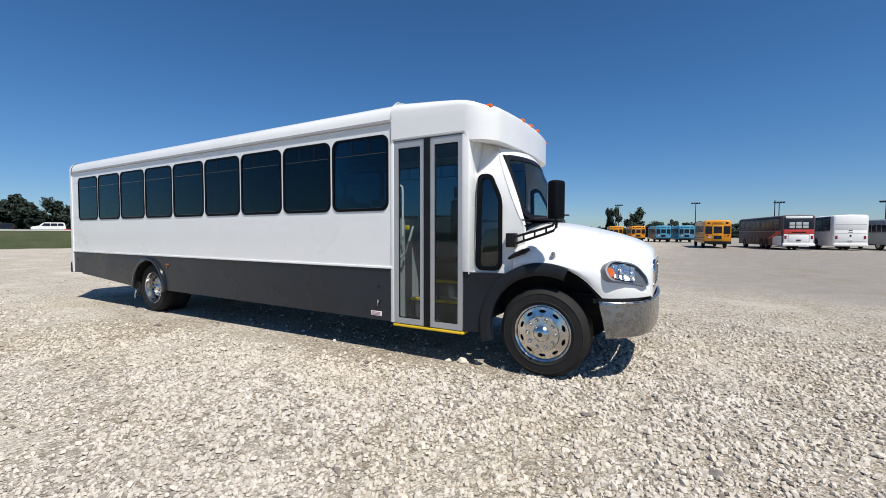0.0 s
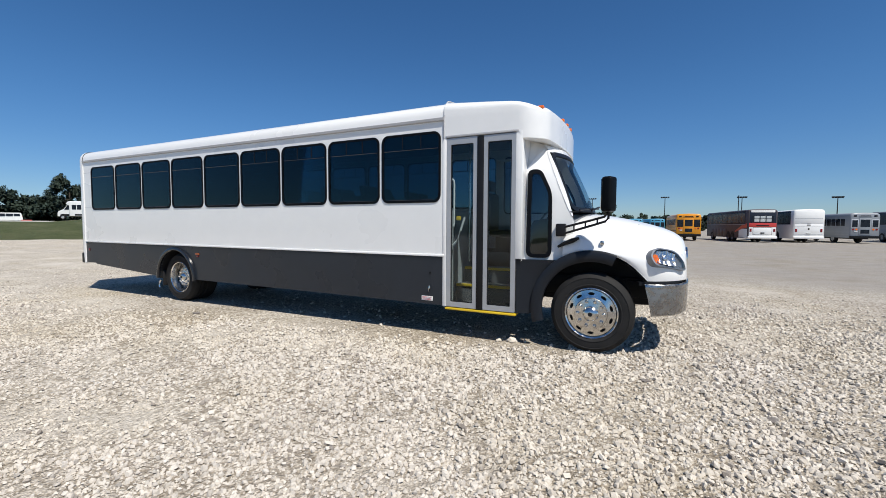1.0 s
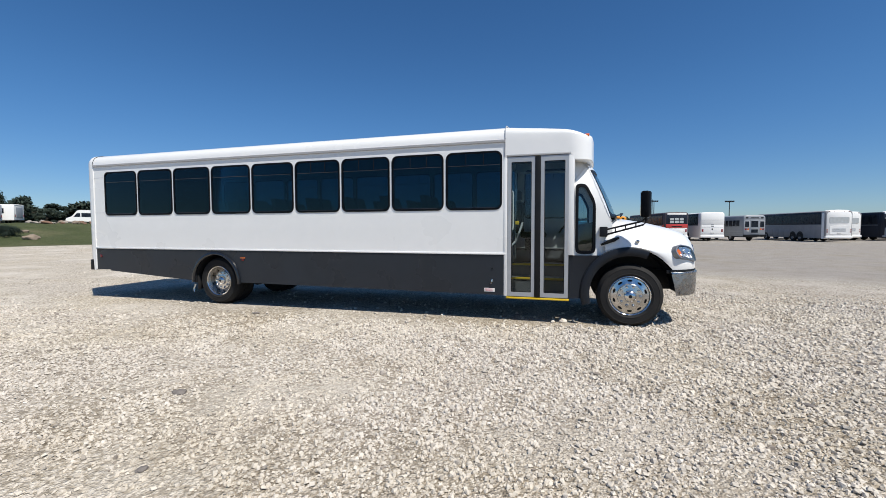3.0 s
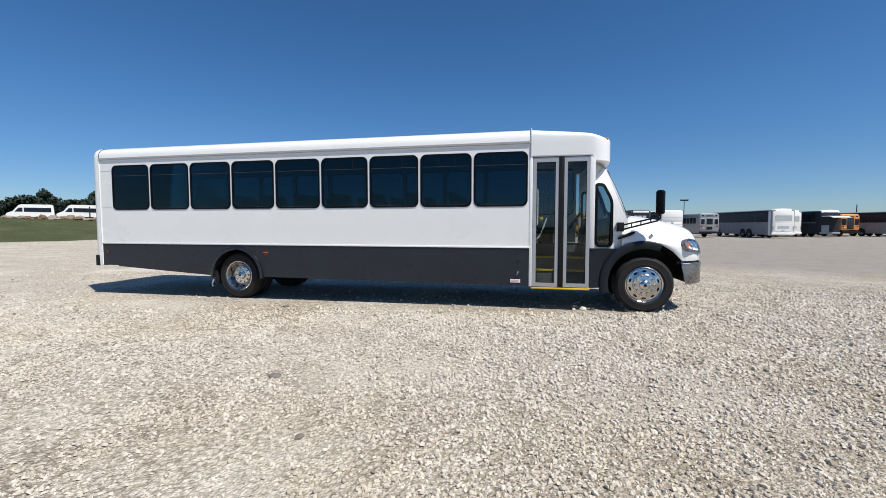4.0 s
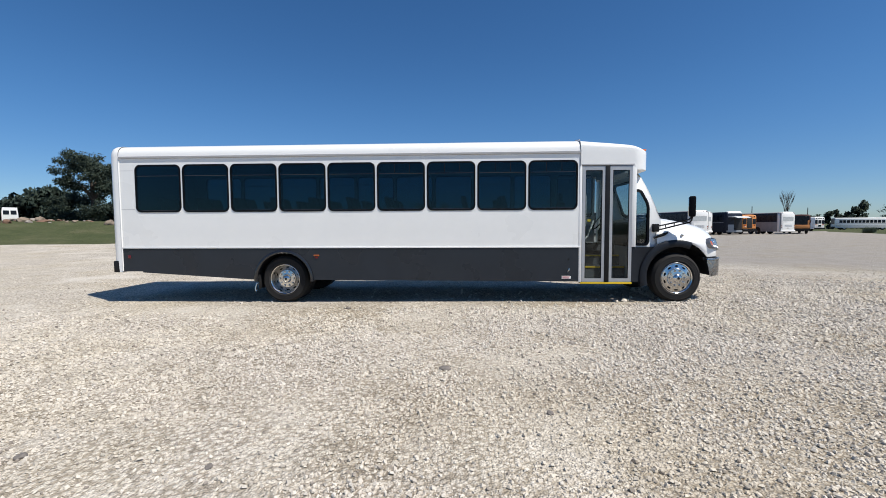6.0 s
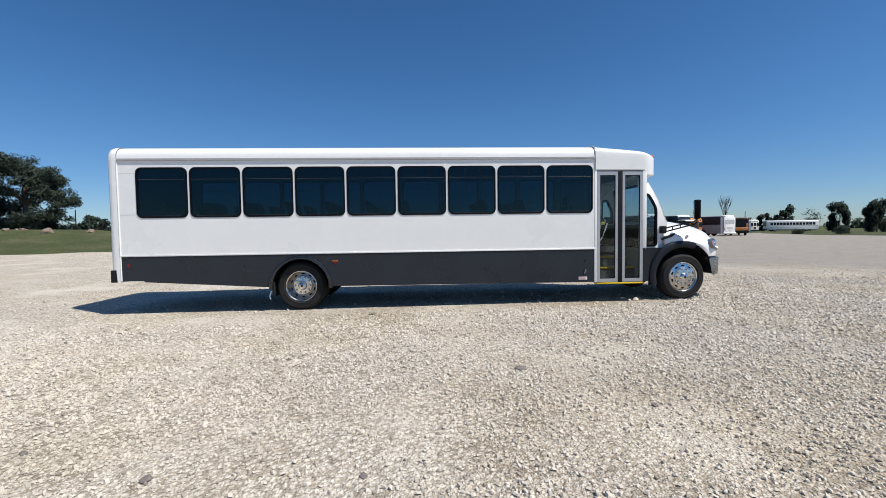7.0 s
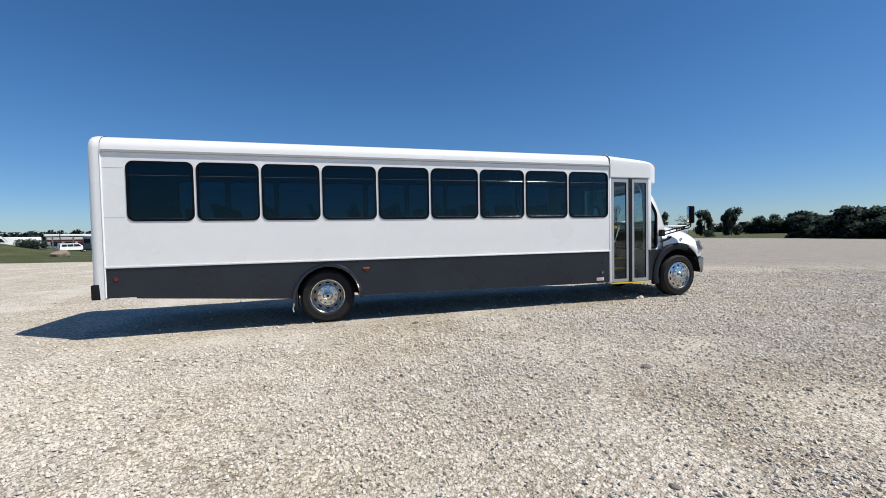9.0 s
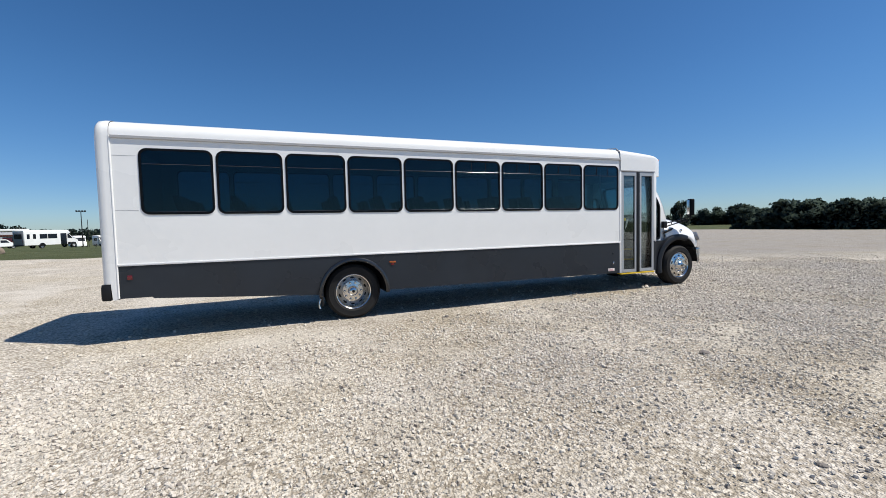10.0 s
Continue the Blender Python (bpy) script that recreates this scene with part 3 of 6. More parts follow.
# headlights, set in the rounded front corners
for s in (1, -1):
    o = Vector((-0.355, 4.585, 1.115))
    along = (Vector((-0.165, 4.825, 1.05)) - Vector((-0.555, 4.405, 1.17))).normalized()
    outw = Vector((0.66, -0.62, 0.30))
    outw = (outw - along * outw.dot(along)).normalized()
    upw = outw.cross(along).normalized()
    if upw.z < 0:
        upw = -upw

    def hl(u, v, d=0.0, s=s):
        bend = 0.07 * (1 - (u / 0.3) ** 2)
        p = o + along * u + upw * v + outw * (d + bend)
        return Vector((p.x, YC - s * (YC - p.y), p.z))
    shape = soften([(-0.29, 0.02), (-0.24, -0.105), (0.22, -0.085), (0.285, -0.05), (0.25, 0.02), (0.06, 0.115), (-0.22, 0.115)], 0.09)
    inner = [(u * 0.935, v * 0.87) for u, v in shape]
    back = Vector((-outw.x, s * outw.y * -1, -outw.z)) * 0.08
    be = bmesh.new()
    holed(be, shape, [inner], lambda u, v: hl(u, v, 0.044), back)
    light = part("headlight", be, BEZEL, bus, "clear headlight with grey bezel and amber signal")
    bk = bmesh.new()
    holed(bk, inner, [], lambda u, v: hl(u, v, 0.014), back * 0.3)
    part("lamp_back", bk, LAMPDARK, light)
    # amber prism at the outer end, fluted bright reflector, projector bowl
    am = bmesh.new()
    loft(am, [[hl(u, v0 + (v1 - v0) * k / 6, d + 0.030) for k in range(7)] for u, v0, v1, d in ((-0.245, -0.045, 0.025, -0.005), (-0.225, -0.065, 0.035, 0.008), (-0.205, -0.075, 0.020, 0.010), (-0.185, -0.080, -0.015, 0.004), (-0.175, -0.078, -0.04, -0.015))], closed=False)
    part("turn_signal", am, AMBER, light)
    rf = bmesh.new()
    rows_ = []
    for k in range(25):
        u = -0.215 + 0.27 * k / 24
        f = 0.086 - 0.02 * abs(k - 12) / 12
        rows_.append([hl(u, v0 * f / 0.086, 0.044 + d + (0.008 if k % 3 == 1 else 0.0) + 0.008 * math.cos(4.5 * math.pi * k / 24)) for v0, d in ((-0.082, -0.008), (-0.05, -0.020), (0.0, -0.026), (0.05, -0.020), (0.088, -0.008))])
    loft(rf, rows_, closed=False)
    part("reflector", rf, REFLECTOR, light, angle=15)
    for u, v, r in ((-0.10, 0.006, 0.040), (0.025, 0.0, 0.034)):
        c = hl(u, v, 0.026)
        bb = bmesh.new()
        bmesh.ops.create_uvsphere(bb, u_segments=14, v_segments=8, radius=r, matrix=Matrix.Translation(c) @ Matrix.Scale(0.4, 4, Vector((outw.x, s * outw.y, outw.z))))
        part("lamp_bowl", bb, REFLECTOR, light)
    le = bmesh.new()
    holed(le, inner, [], lambda u, v: hl(u, v, 0.046), back * 0.05)
    part("lens", le, LENS, light).visible_shadow = False

# bumper
plan = [(-0.56, 4.345), (-0.45, 4.36), (-0.36, 4.395), (-0.25, 4.475), (-0.16, 4.60), (-0.10, 4.78), (-0.07, 5.0), (-0.055, 5.25), (-0.05, 5.5)]
plan = plan + [(x, 2 * YC - y) for x, y in plan[-2::-1]]
bp = bmesh.new()
prof = [(0.03, 0.868), (0.006, 0.866), (0.0, 0.857), (0.0, 0.828), (0.008, 0.818), (0.004, 0.70), (0.010, 0.56), (0.018, 0.505), (0.04, 0.49), (0.06, 0.49)]
rows = []
for ins, z in prof:
    row = []
    for i, (x, y) in enumerate(plan):
        k = max(0, 1 - abs(x + 0.05) / 0.55)
        out = Vector((x + 1.2, (y - YC) * 0.75, 0)).normalized()
        slant = (0.885 - z) * 0.22 * smooth(-0.40, -0.56, x)
        row.append((x - out.x * ins + slant, y - out.y * ins, z + (0.0 if z > 0.7 else 0.015 * k)))
    rows.append(row)
loft(bp, rows, closed=False)
part("front_bumper", bp, STEEL, bus, "mottled bright steel front bumper", angle=30)
part("bumper_filler", loft(bmesh.new(), [[(x - o, YC + (y - YC) * (1 - o * 0.5), z) for x, y in plan] for o, z in ((0.06, 0.84), (0.055, 0.872), (0.06, 0.892), (0.25, 0.893))], closed=False), BLACK, bus)

# front arch flare and well
for s in (1, -1):
    fl = bmesh.new()
    y0 = 4.335
    prof = [(0.60, 0.06), (0.60, -0.004), (0.612, -0.016), (0.66, -0.022), (0.715, -0.02), (0.738, -0.004), (0.745, 0.07)]
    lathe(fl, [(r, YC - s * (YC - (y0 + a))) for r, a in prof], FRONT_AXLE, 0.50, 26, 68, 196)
    part("arch_flare", fl, FLARE, bus, "charcoal wheel arch flare, darkened for shade")
    well = bmesh.new()
    lathe(well, [(0.71, YC - s * (YC - 4.368)), (0.71, YC - s * (YC - 5.05)), (0.02, YC - s * (YC - 5.05))], FRONT_AXLE, 0.48, 24, 3, 177)
    part("wheel_well", well, UNDER, bus)
    flap = bmesh.new()
    holed(flap, [(-1.80, 0.78), (-1.77, 0.78), (-1.745, 0.42), (-1.83, 0.37)], [], lambda u, v: (u, YC - s * (YC - 4.345), v), (0, s * 0.02, 0))
    part("splash_guard", flap, LABELWHITE, bus, "white plastic splash guard")
    # lamp and latch on the fender
    p = Vector((-1.03, YC - s * (YC - 4.37), 1.332))
    fm = bmesh.new()
    lathe(fm, [(0.0, p.y - s * 0.006), (0.018, p.y - s * 0.006), (0.026, p.y + s * 0.0), (0.028, p.y + s * 0.03)], p.x, p.z, 16)
    fm_ = part("fender_light", fm, CHROME, bus, "round fender marker light")
    part("lens", lathe(bmesh.new(), [(0.0, p.y - s * 0.012), (0.014, p.y - s * 0.010), (0.018, p.y - s * 0.004)], p.x, p.z, 14), STEEL, fm_)
    y = YC - s * (YC - 4.43)
    part("hood_latch", tube(bmesh.new(), [(-1.56, y + s * 0.02, 1.27), (-1.47, y - s * 0.02, 1.315), (-1.37, y - s * 0.035, 1.355), (-1.30, y - s * 0.03, 1.385)], [0.016, 0.026, 0.03, 0.016], 8), BLACK, bus, "black rubber hood latch")
    # mirror on its arm
    if s < 0:
        continue
    mb = new_box(-1.585, -1.47, min(YC - s * (YC - 4.40), YC - s * (YC - 4.52)), max(YC - s * (YC - 4.40), YC - s * (YC - 4.52)), 1.40, 1.56, 0.012)
    mir = part("mirror", mb, BLACK, bus, "black side mirror on a ladder arm")

    def mp(x, y, z, s=s):
        return (x, YC - s * (YC - y), z)
    part("mirror_arm", tube(bmesh.new(), [mp(-1.49, 4.42, 1.515), mp(-1.15, 4.30, 1.60), mp(-1.0, 4.22, 1.64), mp(-0.965, 4.19, 1.68), mp(-0.958, 4.185, 1.74)], 0.014, 8), BLACK, mir)
    part("mirror_arm", tube(bmesh.new(), [mp(-1.49, 4.42, 1.435), mp(-1.12, 4.29, 1.545), mp(-0.99, 4.21, 1.585), mp(-0.955, 4.19, 1.62), mp(-0.95, 4.183, 1.70)], 0.014, 8), BLACK, mir)
    for f, g in ((-1.36, 4.375), (-1.22, 4.325), (-1.08, 4.265)):
        zt = lerp_table([(-1.49, 1.515), (-1.15, 1.60), (-1.0, 1.64)], f)
        zb = lerp_table([(-1.49, 1.435), (-1.12, 1.545), (-0.99, 1.585)], f)
        part("arm_strut", tube(bmesh.new(), [mp(f, g, zt), mp(f, g, zb)], 0.010, 6), BLACK, mir)
    hd = new_box(-0.06, 0.06, -0.078, 0.078, -0.20, 0.20, 0.03, seg=3)
    ho = part("mirror_head", hd, FRAMEBLACK, mir)
    ho.matrix_basis = pose(*mp(-0.955, 4.182, 1.895), 0, 0, -s * 25)
    gg = new_box(-0.066, -0.060, -0.062, 0.062, -0.175, 0.175, 0.002)
    go = part("mirror_glass", gg, CHROME, mir)
    go.matrix_basis = pose(*mp(-0.955, 4.182, 1.895), 0, 0, -s * 25)


# wheels
def wheel(cx, y, s, dish, cz):
    """A tyre on a polished disc wheel; s is -1 where its face looks to -y. dish: how deep the disc is set."""
    R = 0.490
    tb = bmesh.new()
    half = [(0.300, 0.0), (0.314, -0.012), (0.338, -0.019), (0.342, -0.024), (0.350, -0.024), (0.354, -0.020), (0.40, -0.022), (0.425, -0.019), (0.429, -0.023), (0.436, -0.022), (0.440, -0.013), (0.468, 0.010), (0.482, 0.03), (R, 0.05), (R, 0.115), (R - 0.012, 0.117), (R - 0.012, 0.125), (R, 0.127), (R, 0.185), (R - 0.012, 0.187), (R - 0.012, 0.195), (R, 0.197), (R, 0.25), (0.468, 0.29), (0.44, 0.31), (0.315, 0.31), (0.300, 0.30)]
    lathe(tb, [(r, y - s * a) for r, a in half], cx, cz, 56)
    ty = part("tyre", tb, RUBBER, bus, "black truck tyre with dusty sidewall")
    face = dish
    # rim lip and barrel
    rb = bmesh.new()
    lathe(rb, [(0.303, y - s * -0.004), (0.312, y - s * -0.012), (0.306, y - s * -0.016), (0.293, y - s * -0.006), (0.287, y - s * 0.02), (0.278, y - s * max(0.03, face - 0.01))], cx, cz, 48)
    part("rim", rb, ALLOY, ty, "polished alloy rim")
    disc = bmesh.new()
    ring = [(0.282 * math.cos(2 * math.pi * k / 60), 0.282 * math.sin(2 * math.pi * k / 60)) for k in range(60)]
    hub_r = 0.185
    holes = []
    for k in range(10):
        a = 2 * math.pi * (k + 0.5) / 10
        holes.append([((0.240 + 0.017 * math.sin(q)) * math.cos(a + 0.155 * math.cos(q)), (0.240 + 0.017 * math.sin(q)) * math.sin(a + 0.155 * math.cos(q))) for q in (2 * math.pi * j / 14 for j in range(14))])

    def dp(u, v):
        r = math.hypot(u, v)
        return (cx + u, y - s * (face - 0.030 * smooth(0.285, 0.15, r)), cz + v)
    inner = [(hub_r * math.cos(2 * math.pi * k / 40), hub_r * math.sin(2 * math.pi * k / 40)) for k in range(40)]
    holed(disc, ring, holes + [inner], dp, (0, -s * 0.014, 0))
    part("disc", disc, ALLOYDARK if dish > 0.06 else ALLOY, ty, "polished disc with oval hand holes")
    cover = bmesh.new()
    d0 = face - 0.030
    bulge = -0.035 if dish < 0.06 else -0.05
    lathe(cover, [(0.192, y - s * (d0 + 0.006)), (0.184, y - s * (d0 - 0.012)), (0.115, y - s * (d0 - 0.020)), (0.092, y - s * (d0 - 0.024)), (0.085, y - s * (d0 + bulge)), (0.06, y - s * (d0 + bulge - 0.025)), (0.03, y - s * (d0 + bulge - 0.034)), (0.0, y - s * (d0 + bulge - 0.036))], cx, cz, 36)
    part("hub", cover, ALLOY, ty, "polished hub cover")
    part("hub_cap", lathe(bmesh.new(), [(0.0, y - s * (d0 + bulge - 0.042)), (0.024, y - s * (d0 + bulge - 0.040)), (0.028, y - s * (d0 + bulge - 0.030))], cx, cz, 16), BLACK, ty)
    for k in range(10):
        a = 2 * math.pi * k / 10
        nx, nz = cx + 0.152 * math.cos(a), cz + 0.152 * math.sin(a)
        part("lug_nut", lathe(bmesh.new(), [(0.0, y - s * (d0 - 0.052)), (0.011, y - s * (d0 - 0.050)), (0.018, y - s * (d0 - 0.040)), (0.024, y - s * (d0 - 0.014))], nx, nz, 10), CHROME, ty)
    bk = bmesh.new()
    lathe(bk, [(0.0, y - s * (face + 0.05)), (0.27, y - s * (face + 0.05)), (0.275, y - s * (face + 0.02))], cx, cz, 24)
    part("brake_drum", bk, UNDER, ty)
    return ty


wheel(FRONT_AXLE, 4.355, -1, 0.012, 0.474)
wheel(FRONT_AXLE, 2 * YC - 4.355, 1, 0.012, 0.474)
wheel(REAR_AXLE, 4.365, -1, 0.135, 0.445)
wheel(REAR_AXLE, 2 * YC - 4.365, 1, 0.135, 0.445)
for y in (4.74, 2 * YC - 4.74):
    ib = bmesh.new()
    lathe(ib, [(0.28, y - 0.13), (0.44, y - 0.14), (0.49, y - 0.10), (0.49, y + 0.10), (0.44, y + 0.14), (0.28, y + 0.13), (0.28, y - 0.13)], REAR_AXLE, 0.44, 40)
    part("inner_tyre", ib, RUBBER, bus)

# chassis
ch = bmesh.new()
for y in (5.06, 5.94):
    box(ch, -12.3, -0.3, y - 0.05, y + 0.05, 0.60, 0.86, 0.01)
part("chassis_rail", ch, UNDER, bus)
part("fuel_tank", new_box(-4.9, -3.3, 4.42, 5.0, 0.46, 0.90, 0.06), UNDER, bus)
part("battery_box", new_box(-6.6, -5.4, 4.5, 5.0, 0.50, 0.90, 0.04), UNDER, bus)
part("axle", tube(bmesh.new(), [(REAR_AXLE, 4.6, 0.445), (REAR_AXLE, 5.3, 0.445), (REAR_AXLE, 5.5, 0.445), (REAR_AXLE, 5.7, 0.445), (REAR_AXLE, 6.4, 0.445)], [0.09, 0.11, 0.24, 0.11, 0.09], 12), UNDER, bus)
part("axle", tube(bmesh.new(), [(FRONT_AXLE, 4.5, 0.48), (FRONT_AXLE, 5.0, 0.42), (FRONT_AXLE, 6.0, 0.42), (FRONT_AXLE, 6.5, 0.48)], 0.06, 10), UNDER, bus)
part("engine_block", new_box(-1.9, -0.35, 5.12, 5.88, 0.62, 1.15, 0.05), UNDER, bus)

# inside: floor, steps, dash, seats
for x0, x1, inset in ((-12.5, -9.75, 0.045), (-9.75, -8.35, 0.80), (-8.35, -3.06, 0.045)):
    part("cabin_floor", new_box(x0, x1, YN + inset, YF - inset, 0.90, 0.98), CABINFLOOR, bus)
part("cabin_floor", new_box(-3.06, -1.5, 5.25, YF - 0.045, 0.90, 0.98), CABINFLOOR, bus)
part("rear_panel", new_box(-12.52, -12.48, YN + 0.05, YF - 0.05, 0.98, 2.95), CABIN, bus)
for y0, y1, z in ((4.33, 4.62, 0.44), (4.62, 4.93, 0.68), (4.93, 5.25, 0.90)):
    part("step", new_box(-3.05, -2.06, y0, y1 + 0.02, z - 0.06, z, 0.004), CABINFLOOR, bus)
    part("step_riser", new_box(-3.05, -2.06, y1, y1 + 0.015, z, z + 0.22), CABINFLOOR, bus)
    part("step_nosing", new_box(-3.04, -2.07, y0 - 0.012, y0 + 0.035, z - 0.03, z + 0.006, 0.003), YELLOW, bus, "yellow step nosing")
part("stair_wall", new_box(-3.07, -3.05, 4.33, 5.25, 0.40, 1.75), CABIN, bus)
part("stair_wall", new_box(-2.06, -2.04, 4.40, 5.25, 0.40, 1.10), CABIN, bus)
dash = loft(bmesh.new(), [[(-2.02, y, 1.15), (-2.0, y, 1.42), (-1.9, y, 1.60), (-1.45, y, 1.68), (-1.42, y, 1.2)] for y in (4.55, 5.2, 5.9, 6.5)], closed=True, cap0=True, cap1=True)
part("dashboard", dash, BLACK, bus)
part("steering_wheel", lathe(bmesh.new(), [(0.20, 0.0), (0.215, 0.014), (0.23, 0.0), (0.215, -0.014), (0.20, 0.0)], 0, 0, 28), BLACK, bus).matrix_basis = pose(-2.12, 6.12, 1.62, 90, 0, 0) @ pose(0, 0, 0, 0, 0, 55)
part("fare_post", tube(bmesh.new(), [(-3.0, 5.0, 0.98), (-3.0, 5.0, 2.95)], 0.018, 8), CHROME, bus)


def passenger_seat(label, group):
    st = thing("bus_seat", label, "seat", (0, 0, 0), group)
    part("seat_base", new_box(-0.18, 0.18, -0.36, 0.36, 0.0, 0.34, 0.02), BLACK, st)
    part("cushion", new_box(-0.24, 0.23, -0.44, 0.44, 0.34, 0.47, 0.05, seg=3), SEATCLOTH, st)
    for y in (-0.22, 0.22):
        b = bmesh.new()
        loft(b, [[(-0.20 - 0.22 * t, y - 0.20 + 0.03 * t * t, 0.45 + 0.72 * t), (-0.20 - 0.22 * t, y + 0.20 - 0.03 * t * t, 0.45 + 0.72 * t), (-0.31 - 0.20 * t, y + 0.19 - 0.03 * t * t, 0.45 + 0.72 * t), (-0.31 - 0.20 * t, y - 0.19 + 0.03 * t * t, 0.45 + 0.72 * t)] for t in (0, 0.3, 0.6, 0.85, 0.97, 1.0)], closed=True, cap0=True, cap1=True)
        part("backrest", b, SEATCLOTH, st)
    part("armrest", new_box(-0.2, 0.18, -0.47, -0.43, 0.62, 0.66, 0.012), BLACK, st)
    return st


first = passenger_seat("dark cloth double seat bolted to the bus floor", "passenger seats")
first.matrix_basis = pose(-4.15, 4.82, 0.98)
for i in range(10):
    for y, r in ((4.82, 0), (6.18, 0)):
        if i or y > 5:
            copy_thing(first, pose(-4.15 - 0.80 * i, y, 0.98, 0, 0, r))
driver = thing("driver_seat", "high-backed dark driver's seat", "seat", (-2.75, 6.12, 0.98))
part("pedestal", new_box(-0.16, 0.16, -0.16, 0.16, 0, 0.36, 0.02), BLACK, driver)
part("cushion", new_box(-0.25, 0.25, -0.25, 0.25, 0.36, 0.48, 0.05, seg=3), SEATCLOTH, driver)
part("backrest", new_box(-0.36, -0.22, -0.25, 0.25, 0.46, 1.12, 0.05, seg=3), SEATCLOTH, driver)
part("headrest", new_box(-0.36, -0.25, -0.14, 0.14, 1.14, 1.34, 0.04, seg=3), SEATCLOTH, driver)


# ---- ground: one sheet, gravel lot and grass bank ----
HUB = (-7.0, -3.0)
EDGE = [(-180, 58), (-95, 56), (-80, 53), (-70, 49.5), (-62, 48.5), (-55, 49), (-48, 50.5), (-42, 48.5), (-36, 47.5), (-31, 43.5), (-24, 39), (-15, 40), (-9, 60), (-6, 140), (-5, 3000), (38, 3000), (38.5, 130), (42, 107), (46, 88), (55, 79), (64, 68), (80, 62), (120, 58), (180, 58)]
CREST = [(-180, 1.5), (-90, 1.9), (-72, 1.8), (-66, 1.78), (-60, 2.4), (-45, 2.35), (-37, 2.35), (-36, 2.22), (-34, 1.82), (-32, 1.3), (-31, 1.0), (-29.6, 0.58), (-27.7, 0.25), (-24.6, 0.14), (-18, 0.02), (-10, 0.0), (40, 0.0), (50, 0.12), (120, 0.2), (180, 1.5)]


def polar(x, y):
    return math.degrees(math.atan2(x - HUB[0], y - HUB[1])), math.hypot(x - HUB[0], y - HUB[1])


def height(a, r):
    into = r - lerp_table(EDGE, a)
    h = lerp_table(CREST, a) * smooth(-1.5, 19, into)
    x, y = HUB[0] + r * math.sin(radians(a)), HUB[1] + r * math.cos(radians(a))
    wave = noise.noise(Vector((x * 0.05, y * 0.05, 0.3))) * 0.16 * smooth(0, 12, into)
    lot = (noise.noise(Vector((x * 0.22, y * 0.22, 4.0))) * 0.030 + noise.noise(Vector((x * 0.9, y * 0.9, 9.0))) * 0.008) * smooth(40, 12, r)
    sunk = lerp_table([(-40, 0), (-36, 2.0), (-32, 1.7), (-30, 1.0), (-26, 0.80), (-22, 0.8), (-17, 0.7), (-12, 0)], a) * smooth(62, 112, r) + 1.2 * smooth(-40, -34, a) * smooth(-12, -17, a) * smooth(112, 155, r)
    fall = 0.0045 * max(-12.0, min(3.0, x + 1.1)) * smooth(45, 20, r)
    return h + wave + lot + fall - 0.010 - sunk


def ground_z(x, y):
    return height(*polar(x, y))


rings = [0.0] + [0.7 * k for k in range(1, 40)] + [28 + 1.2 * k for k in range(8)] + [37.6 + 0.6 * k for k in range(60)] + [74 + 2.5 * k for k in range(14)] + [112 * 1.16 ** k for k in range(25)]
STEPS = 540
verts, grass = [], []
for r in rings:
    for k in range(STEPS):
        a = -180 + 360 * k / STEPS
        verts.append((HUB[0] + r * math.sin(radians(a)), HUB[1] + r * math.cos(radians(a)), height(a, r) if r < 900 else lerp_table(CREST, a) * 1.0))
        grass.append(max(-4.0, min(4.0, r - lerp_table(EDGE, a) + 0.9 * noise.noise(Vector((verts[-1][0] * 0.35, verts[-1][1] * 0.35, 2))))))
faces = [(i * STEPS + k, i * STEPS + (k + 1) % STEPS, (i + 1) * STEPS + (k + 1) % STEPS, (i + 1) * STEPS + k) for i in range(len(rings) - 1) for k in range(STEPS)]
me = bpy.data.meshes.new("ground")
me.from_pydata(verts, [], faces)
me.attributes.new("grass", "FLOAT", "POINT").data.foreach_set("value", grass)
def thin(x, y):
    """Broad sandy patches where the loose stone is worn away, from 0 to 1."""
    broad = noise.noise(Vector((x * 0.42, y * 0.42, 6.0))) + 0.5 * noise.noise(Vector((x * 1.3, y * 1.3, 1.0)))
    worn = max(smooth(1.0, 0.35, math.hypot((x - a) / 1.3, y - b)) for a, b in ((-7.7, -1.6), (-7.1, -1.3), (-4.9, -1.2)))
    return max(0.75 * worn, 0.70 * smooth(0.05, 0.60, broad))


def bare(x, y):
    """Sandy patches and the small gaps between stones."""
    return 0.9 * thin(x, y) + 0.62 * smooth(-0.15, 0.40, noise.noise(Vector((x * 4.0, y * 4.0, 2.0))))


packed = []
for x, y, z in verts:
    w = 2.2 * noise.noise(Vector((x * 0.12, y * 0.12, 7))) + 0.8 * noise.noise(Vector((x * 0.5, y * 0.5, 3)))
    packed.append(smooth(8.0, 15.0, y + 0.35 * x + w) * smooth(-8, 4, x + w))
me.attributes.new("coarse", "FLOAT", "POINT").data.foreach_set("value", [(1 - k) * (1 - 1.25 * thin(x, y)) * smooth(14, 4, y - 0.25 * x + 1.2 * noise.noise(Vector((x * 0.4, y * 0.4, 5)))) * smooth(-12.5, -6.5, x) * smooth(14, 5, x) for k, (x, y, z) in zip(packed, verts)])
me.attributes.new("packed", "FLOAT", "POINT").data.foreach_set("value", packed)
me.polygons.foreach_set("use_smooth", [True] * len(me.polygons))


def node(n, kind, **inputs):
    nd = n.new("ShaderNode" + kind)
    for k, v in inputs.items():
        nd.inputs[k.replace("_", " ")].default_value = v
    return nd


